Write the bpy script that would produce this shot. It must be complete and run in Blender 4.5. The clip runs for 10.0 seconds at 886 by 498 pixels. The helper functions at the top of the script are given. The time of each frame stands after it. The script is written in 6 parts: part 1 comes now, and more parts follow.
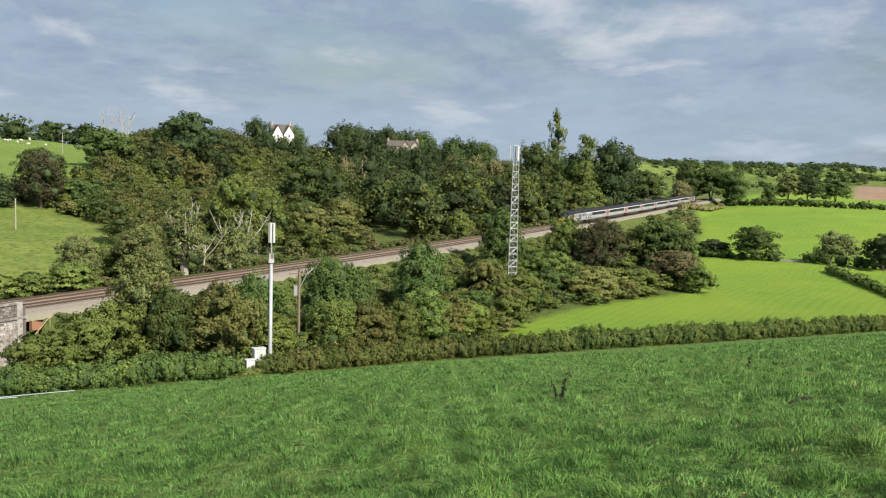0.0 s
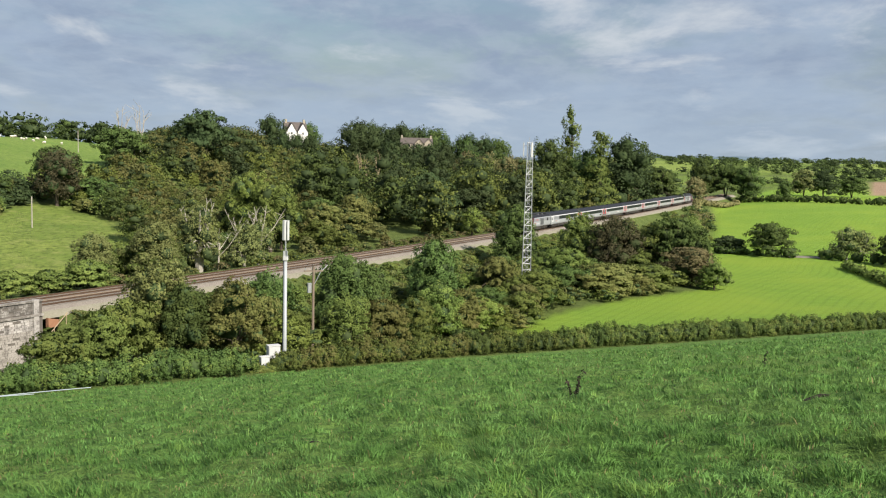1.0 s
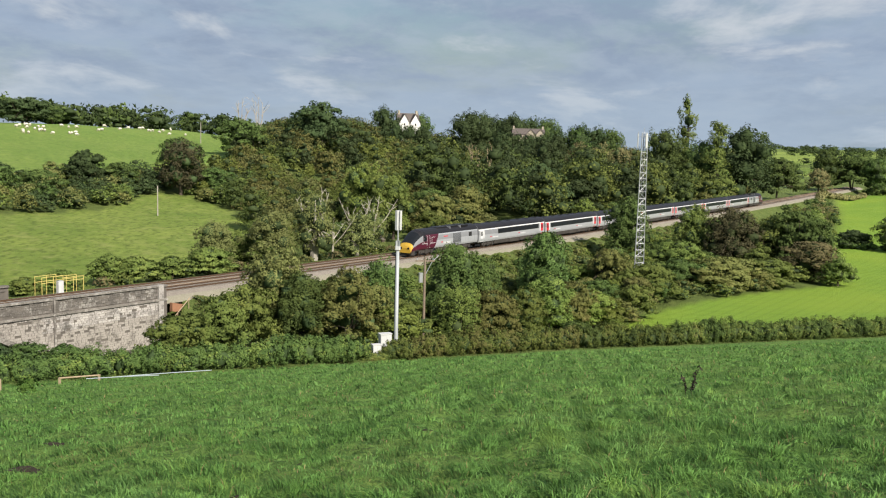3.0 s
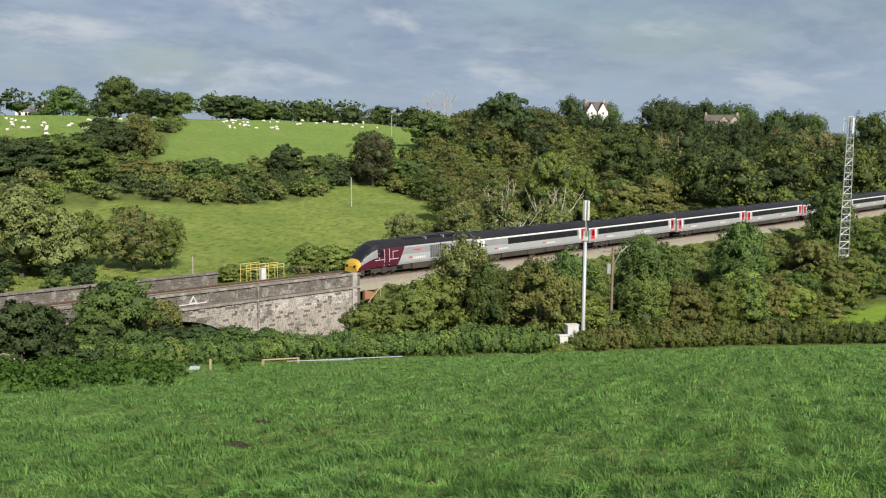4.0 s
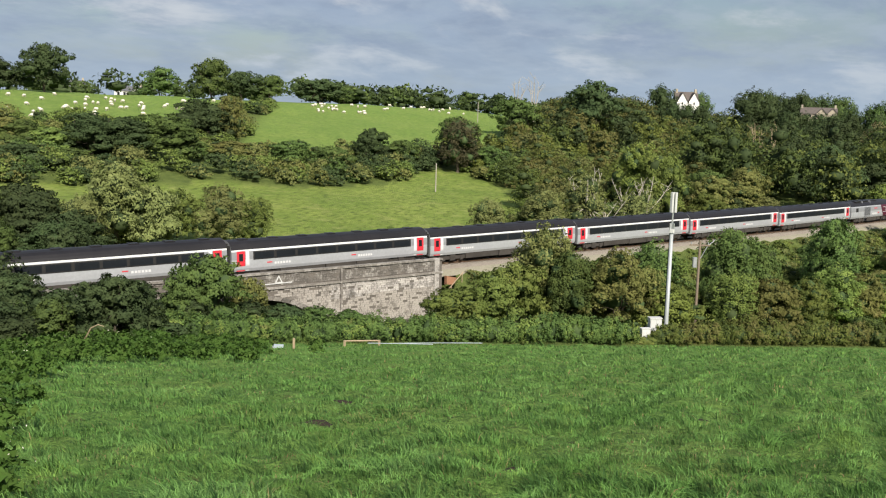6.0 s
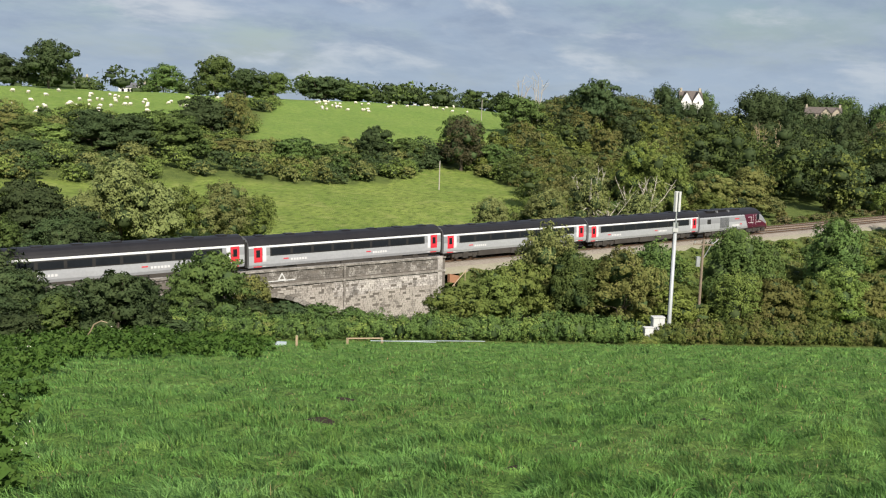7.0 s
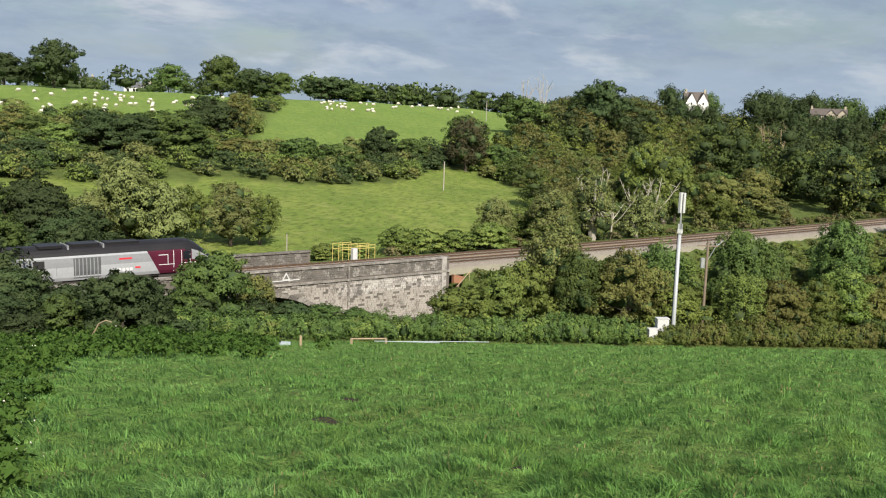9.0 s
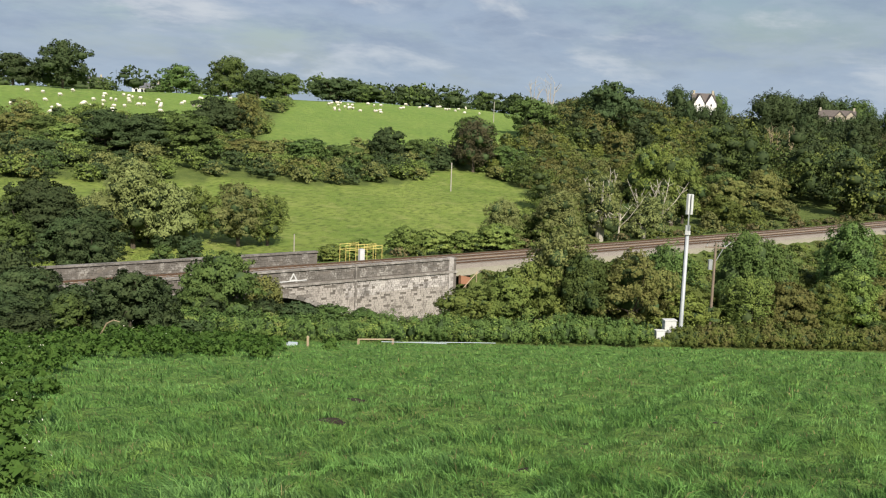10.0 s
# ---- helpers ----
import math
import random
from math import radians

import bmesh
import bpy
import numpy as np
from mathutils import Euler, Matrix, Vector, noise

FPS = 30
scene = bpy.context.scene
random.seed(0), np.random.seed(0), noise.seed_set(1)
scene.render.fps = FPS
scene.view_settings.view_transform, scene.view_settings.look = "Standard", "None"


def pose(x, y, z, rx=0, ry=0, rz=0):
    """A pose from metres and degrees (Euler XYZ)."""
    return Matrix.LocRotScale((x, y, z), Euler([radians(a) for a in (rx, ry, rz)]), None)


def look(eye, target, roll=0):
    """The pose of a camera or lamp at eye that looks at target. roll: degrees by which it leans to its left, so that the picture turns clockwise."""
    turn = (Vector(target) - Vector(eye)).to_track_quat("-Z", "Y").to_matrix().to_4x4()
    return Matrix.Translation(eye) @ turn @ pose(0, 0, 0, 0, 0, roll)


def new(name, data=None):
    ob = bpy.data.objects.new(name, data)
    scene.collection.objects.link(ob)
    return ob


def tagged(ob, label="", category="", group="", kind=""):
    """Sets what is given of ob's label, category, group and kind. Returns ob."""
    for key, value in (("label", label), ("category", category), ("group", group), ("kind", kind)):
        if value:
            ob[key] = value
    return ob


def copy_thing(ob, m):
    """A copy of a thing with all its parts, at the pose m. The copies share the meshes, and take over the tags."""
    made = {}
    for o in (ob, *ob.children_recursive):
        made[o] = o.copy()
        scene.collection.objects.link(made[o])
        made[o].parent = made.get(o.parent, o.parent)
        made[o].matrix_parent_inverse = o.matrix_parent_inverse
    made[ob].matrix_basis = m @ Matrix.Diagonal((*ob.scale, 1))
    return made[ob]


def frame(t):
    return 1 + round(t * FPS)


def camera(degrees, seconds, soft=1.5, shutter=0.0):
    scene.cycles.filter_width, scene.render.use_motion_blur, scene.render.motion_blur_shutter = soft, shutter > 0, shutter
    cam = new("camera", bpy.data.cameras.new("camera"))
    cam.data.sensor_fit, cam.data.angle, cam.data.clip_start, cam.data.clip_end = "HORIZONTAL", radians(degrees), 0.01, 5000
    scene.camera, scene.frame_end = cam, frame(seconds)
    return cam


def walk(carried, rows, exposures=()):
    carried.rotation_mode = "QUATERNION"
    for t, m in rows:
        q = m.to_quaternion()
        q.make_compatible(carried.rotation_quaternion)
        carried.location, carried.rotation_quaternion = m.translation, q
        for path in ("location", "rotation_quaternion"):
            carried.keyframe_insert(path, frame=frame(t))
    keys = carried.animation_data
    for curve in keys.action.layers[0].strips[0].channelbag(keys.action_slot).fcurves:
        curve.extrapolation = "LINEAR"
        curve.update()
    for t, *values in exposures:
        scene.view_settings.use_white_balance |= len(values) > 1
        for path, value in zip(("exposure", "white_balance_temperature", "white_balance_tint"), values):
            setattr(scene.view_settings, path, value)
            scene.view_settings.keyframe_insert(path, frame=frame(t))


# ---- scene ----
FOV = 50.05
cam = camera(FOV, 10.0, soft=1.15)


def eye_at(yaw, pitch, roll):
    """The phone swings round the body at arm's length; the eye is the zero level."""
    a = radians(yaw)
    return pose(-0.6 * math.sin(a), 0.6 * math.cos(a), 0.0, 90 + pitch, roll, yaw)


PATH = [
    (0.0, 0.2, -5.5, -1.7), (0.5, 0.497, -5.559, -1.68), (1.0, 1.014, -5.698, -1.52), (1.5, 1.696, -5.869, -1.42),
    (2.0, 2.431, -6.099, -1.42), (2.2, 2.873, -6.146, -1.44), (2.75, 5.6, -6.33, -1.45), (3.3, 10.645, -6.591, -1.32),
    (3.5, 12.971, -6.784, -1.0), (4.0, 18.826, -7.197, -0.45), (4.2, 20.47, -7.4, -0.25), (4.5, 22.634, -7.724, -0.33),
    (5.0, 24.059, -7.995, -0.765), (5.5, 23.929, -8.0, -1.313), (6.2, 24.05, -8.12, -1.65), (7.0, 24.208, -8.212, -1.828),
    (7.5, 24.265, -8.204, -1.88), (8.0, 24.268, -8.189, -1.94), (8.5, 24.308, -8.178, -1.972), (9.0, 24.488, -8.186, -1.973),
    (9.5, 24.659, -8.149, -2.002), (10.0, 24.933, -8.149, -2.068),
]
walk(cam, [(t, eye_at(y, p, r)) for t, y, p, r in PATH],
     exposures=[(0.0, 0.63), (2.0, 0.62), (3.3, 0.55), (4.0, 0.49), (5.0, 0.52), (5.6, 0.55), (7.0, 0.59), (10.0, 0.59)])

# ---- light: broken cloud, sun behind the right shoulder ----
SUN_AZ, SUN_EL = 136.0, 38.0      # compass degrees clockwise from +y, and height
a_, e_ = radians(SUN_AZ), radians(SUN_EL)
to_sun = Vector((math.sin(a_) * math.cos(e_), math.cos(a_) * math.cos(e_), math.sin(e_)))
sun = new("sun", bpy.data.lights.new("sun", "SUN"))
sun.data.energy, sun.data.angle, sun.data.color = 5.0, radians(1.5), (1.0, 0.93, 0.82)
sun.matrix_world = look(to_sun * 300, (0, 0, 0))


def make_world():
    w = bpy.data.worlds.new("sky")
    scene.world = w
    w.use_nodes = True
    nt = w.node_tree
    nt.nodes.clear()
    N, K = nt.nodes.new, nt.links.new
    out, bg = N("ShaderNodeOutputWorld"), N("ShaderNodeBackground")
    sky = N("ShaderNodeTexSky")
    sky.sky_type, sky.sun_disc, sky.sun_elevation, sky.sun_rotation = "NISHITA", False, e_, a_
    sky.dust_density = 2.0
    tc, sep = N("ShaderNodeTexCoord"), N("ShaderNodeSeparateXYZ")
    K(tc.outputs["Generated"], sep.inputs[0])
    # clouds lie on a flat layer overhead: divide by the height of the ray
    lift = N("ShaderNodeMath"); lift.operation = "MAXIMUM"; lift.inputs[1].default_value = 0.0
    K(sep.outputs["Z"], lift.inputs[0])
    add = N("ShaderNodeMath"); add.operation = "ADD"; add.inputs[1].default_value = 0.20
    K(lift.outputs[0], add.inputs[0])
    comb = N("ShaderNodeCombineXYZ")
    for i, ax in enumerate("XY"):
        dv = N("ShaderNodeMath"); dv.operation = "DIVIDE"
        K(sep.outputs[ax], dv.inputs[0]); K(add.outputs[0], dv.inputs[1]); K(dv.outputs[0], comb.inputs[i])

    def cloud(scale, detail, rough, lo, hi, off):
        mp = N("ShaderNodeMapping"); mp.inputs["Location"].default_value = off
        mp.inputs["Scale"].default_value = (1.0, 0.8, 1.0)
        K(comb.outputs[0], mp.inputs[0])
        n = N("ShaderNodeTexNoise"); n.inputs["Scale"].default_value = scale
        n.inputs["Detail"].default_value, n.inputs["Roughness"].default_value = detail, rough
        n.inputs["Distortion"].default_value = 0.25
        K(mp.outputs[0], n.inputs["Vector"])
        r = N("ShaderNodeMapRange"); r.interpolation_type = "SMOOTHSTEP"
        r.inputs["From Min"].default_value, r.inputs["From Max"].default_value = lo, hi
        K(n.outputs["Fac"], r.inputs["Value"])
        return r.outputs[0]

    def mix(fac, a, b):
        m = N("ShaderNodeMix"); m.data_type = "RGBA"
        if isinstance(fac, float):
            m.inputs[0].default_value = fac
        else:
            K(fac, m.inputs[0])
        for s, v in ((6, a), (7, b)):
            if isinstance(v, tuple):
                m.inputs[s].default_value = v
            else:
                K(v, m.inputs[s])
        return m.outputs[2]

    veil = cloud(0.9, 7, 0.55, 0.36, 0.56, (3.1, 1.7, 0))
    body = cloud(2.1, 9, 0.62, 0.40, 0.66, (7.3, 2.2, 0))
    fine = cloud(5.5, 8, 0.6, 0.40, 0.68, (2.7, 8.4, 0))
    lit = cloud(1.7, 9, 0.58, 0.53, 0.70, (1.4, 5.1, 0))
    scaled = N("ShaderNodeVectorMath"); scaled.operation = "SCALE"; scaled.inputs["Scale"].default_value = 0.10
    K(sky.outputs[0], scaled.inputs[0])
    c = mix(veil, scaled.outputs[0], (0.375, 0.468, 0.605, 1))
    c = mix(body, c, (0.30, 0.378, 0.51, 1))
    half = N("ShaderNodeMath"); half.operation = "MULTIPLY"; half.inputs[1].default_value = 0.4
    K(fine, half.inputs[0])
    c = mix(half.outputs[0], c, (0.47, 0.55, 0.65, 1))
    c = mix(lit, c, (0.62, 0.67, 0.73, 1))
    # haze near the horizon
    hz = N("ShaderNodeMapRange"); hz.inputs["From Min"].default_value, hz.inputs["From Max"].default_value = 0.0, 0.10
    hz.inputs["To Min"].default_value, hz.inputs["To Max"].default_value = 0.75, 0.0
    K(lift.outputs[0], hz.inputs["Value"])
    c = mix(hz.outputs[0], c, (0.43, 0.53, 0.64, 1))
    K(c, bg.inputs["Color"]); bg.inputs["Strength"].default_value = 0.635
    K(bg.outputs[0], out.inputs[0])


make_world()


# ---- materials ----
def material(name, a, b, scale=3.0, rough=0.8, metal=0.0, bump=0.0, fine=None, vary=0.0, coord="Object", spec=0.3, c=None, stretch=None, stain=None):
    """Two or three colours mixed by noise at two scales, with relief; vary: value change from object to object."""
    m = bpy.data.materials.new(name)
    m.use_nodes = True
    nt = m.node_tree
    N, K = nt.nodes.new, nt.links.new
    p = nt.nodes["Principled BSDF"]
    if coord == "World":
        src = N("ShaderNodeNewGeometry").outputs["Position"]
    else:
        src = N("ShaderNodeTexCoord").outputs["Object"]
    if stretch:
        mp = N("ShaderNodeMapping"); mp.inputs["Scale"].default_value = stretch
        K(src, mp.inputs[0]); src = mp.outputs[0]

    def tex(s, d=5):
        n = N("ShaderNodeTexNoise")
        n.inputs["Scale"].default_value, n.inputs["Detail"].default_value, n.inputs["Roughness"].default_value = s, d, 0.62
        K(src, n.inputs["Vector"])
        r = N("ShaderNodeMapRange"); r.inputs["From Min"].default_value, r.inputs["From Max"].default_value = 0.33, 0.67
        K(n.outputs["Fac"], r.inputs["Value"])
        return r.outputs[0]

    def mix(fac, x, y, kind="MIX"):
        q = N("ShaderNodeMix"); q.data_type, q.blend_type = "RGBA", kind
        if isinstance(fac, float):
            q.inputs[0].default_value = fac
        else:
            K(fac, q.inputs[0])
        for s, v in ((6, x), (7, y)):
            if isinstance(v, tuple):
                q.inputs[s].default_value = (*v, 1)
            else:
                K(v, q.inputs[s])
        return q.outputs[2]
    big, small = tex(scale), tex(fine or scale * 7)
    col = mix(big, a, b)
    if c:
        col = mix(small, col, c)
    else:
        dk = tuple(v * 0.72 for v in a)
        half = N("ShaderNodeMath"); half.operation = "MULTIPLY"; half.inputs[1].default_value = 0.45
        K(small, half.inputs[0])
        col = mix(half.outputs[0], col, dk)
    if stain:
        blot = N("ShaderNodeMapRange"); blot.inputs["From Min"].default_value, blot.inputs["From Max"].default_value = 0.50, 0.62
        bn = N("ShaderNodeTexNoise"); bn.inputs["Scale"].default_value, bn.inputs["Detail"].default_value, bn.inputs["Roughness"].default_value = scale * 1.1, 9, 0.75
        K(src, bn.inputs["Vector"]); K(bn.outputs["Fac"], blot.inputs["Value"])
        blot.inputs["To Max"].default_value = 0.8
        col = mix(blot.outputs[0], col, stain)
    if vary:
        oi = N("ShaderNodeObjectInfo")
        hs = N("ShaderNodeHueSaturation")
        mr = N("ShaderNodeMapRange"); mr.inputs["To Min"].default_value, mr.inputs["To Max"].default_value = 1 - vary, 1 + vary
        K(oi.outputs["Random"], mr.inputs["Value"]); K(mr.outputs[0], hs.inputs["Value"]); K(col, hs.inputs["Color"])
        col = hs.outputs[0]
    K(col, p.inputs["Base Color"])
    p.inputs["Roughness"].default_value, p.inputs["Metallic"].default_value = rough, metal
    p.inputs["Specular IOR Level"].default_value = spec
    if bump:
        bp = N("ShaderNodeBump"); bp.inputs["Strength"].default_value, bp.inputs["Distance"].default_value = bump, 0.05
        K(small, bp.inputs["Height"]); K(bp.outputs[0], p.inputs["Normal"])
    return m


def leaf_material(name, a, b, c, thin=0.27, vary=0.25):
    """Leaves: colour from clump to clump and from plant to plant, some light comes through."""
    m = bpy.data.materials.new(name)
    m.use_nodes = True
    nt = m.node_tree
    nt.nodes.clear()
    N, K = nt.nodes.new, nt.links.new
    out, geo, oi = N("ShaderNodeOutputMaterial"), N("ShaderNodeNewGeometry"), N("ShaderNodeObjectInfo")
    tc, noi = N("ShaderNodeTexCoord"), N("ShaderNodeTexNoise")
    noi.inputs["Scale"].default_value, noi.inputs["Detail"].default_value = 0.45, 2
    K(tc.outputs["Object"], noi.inputs["Vector"])
    ramp = N("ShaderNodeValToRGB")
    ramp.color_ramp.elements[0].color, ramp.color_ramp.elements[1].color = (*a, 1), (*c, 1)
    ramp.color_ramp.elements[0].position, ramp.color_ramp.elements[1].position = 0.24, 0.76
    ramp.color_ramp.elements.new(0.5).color = (*b, 1)
    noj = N("ShaderNodeTexNoise")
    noj.inputs["Scale"].default_value, noj.inputs["Detail"].default_value = 1.7, 2
    K(tc.outputs["Object"], noj.inputs["Vector"])
    last = None
    for src, share in ((geo.outputs["Random Per Island"], 0.12), (noi.outputs["Fac"], 0.52), (noj.outputs["Fac"], 0.36)):
        s1 = N("ShaderNodeMath"); s1.operation = "MULTIPLY_ADD"; s1.inputs[1].default_value = share
        s1.inputs[2].default_value = 0.0
        K(src, s1.inputs[0])
        if last:
            K(last, s1.inputs[2])
        last = s1.outputs[0]
    K(last, ramp.inputs[0])
    hs = N("ShaderNodeHueSaturation")
    mr = N("ShaderNodeMapRange"); mr.inputs["To Min"].default_value, mr.inputs["To Max"].default_value = 1 - vary, 1 + vary
    mh = N("ShaderNodeMapRange"); mh.inputs["To Min"].default_value, mh.inputs["To Max"].default_value = 0.482, 0.510
    K(oi.outputs["Random"], mr.inputs["Value"]); K(mr.outputs[0], hs.inputs["Value"])
    K(oi.outputs["Random"], mh.inputs["Value"]); K(mh.outputs[0], hs.inputs["Hue"])
    K(ramp.outputs[0], hs.inputs["Color"])
    d, t, mx = N("ShaderNodeBsdfPrincipled"), N("ShaderNodeBsdfTranslucent"), N("ShaderNodeMixShader")
    d.inputs["Roughness"].default_value, d.inputs["Specular IOR Level"].default_value = 0.75, 0.12
    K(hs.outputs[0], d.inputs["Base Color"]); K(hs.outputs[0], t.inputs["Color"])
    mx.inputs[0].default_value = thin
    K(d.outputs[0], mx.inputs[1]); K(t.outputs[0], mx.inputs[2]); K(mx.outputs[0], out.inputs[0])
    return m


LEAF = {
    "dark": leaf_material("leaves_dark", (0.049, 0.082, 0.025), (0.090, 0.138, 0.039), (0.158, 0.216, 0.057)),
    "mid": leaf_material("leaves_mid", (0.075, 0.110, 0.028), (0.145, 0.195, 0.049), (0.252, 0.292, 0.075)),
    "pale": leaf_material("leaves_pale", (0.122, 0.145, 0.050), (0.186, 0.212, 0.074), (0.260, 0.282, 0.108)),
    "rust": leaf_material("leaves_rust", (0.100, 0.114, 0.036), (0.162, 0.174, 0.053), (0.238, 0.210, 0.074)),
    "purple": leaf_material("leaves_purple", (0.050, 0.060, 0.028), (0.092, 0.088, 0.044), (0.150, 0.140, 0.060)),
    "grey": leaf_material("leaves_grey", (0.125, 0.130, 0.050), (0.215, 0.200, 0.088), (0.310, 0.270, 0.125)),
    "lime": leaf_material("leaves_lime", (0.100, 0.138, 0.030), (0.165, 0.212, 0.048), (0.240, 0.285, 0.078)),
    # deep green trees, and the painted shade inside other crowns and hedges
    "deep": leaf_material("leaves_deep_and_shade_core", (0.032, 0.052, 0.021), (0.056, 0.084, 0.033), (0.094, 0.126, 0.048)),
    "olive": leaf_material("leaves_olive", (0.107, 0.124, 0.041), (0.172, 0.186, 0.062), (0.240, 0.243, 0.090)),
}
LEAF["birch"] = LEAF["pale"]
LEAF["poplar"] = LEAF["mid"]
BLADE = leaf_material("grass_blades", (0.085, 0.200, 0.042), (0.140, 0.300, 0.072), (0.225, 0.400, 0.130), 0.25, 0.0)
# darker and lighter blade copies, used to paint light and shade on tussocks
BLADE_DARK = leaf_material("grass_blades_shaded_dark", (0.052, 0.132, 0.027), (0.092, 0.208, 0.042), (0.150, 0.275, 0.064), 0.25, 0.0)
BLADE_SUN = leaf_material("grass_blades_sunlit_yellow", (0.125, 0.250, 0.046), (0.190, 0.340, 0.074), (0.275, 0.430, 0.132), 0.25, 0.0)
WEED = leaf_material("weed_leaves", (0.035, 0.075, 0.014), (0.060, 0.120, 0.022), (0.11, 0.17, 0.04), 0.3, 0.1)
DRY = leaf_material("dry_stems", (0.20, 0.16, 0.07), (0.30, 0.24, 0.11), (0.42, 0.34, 0.18), 0.2, 0.1)
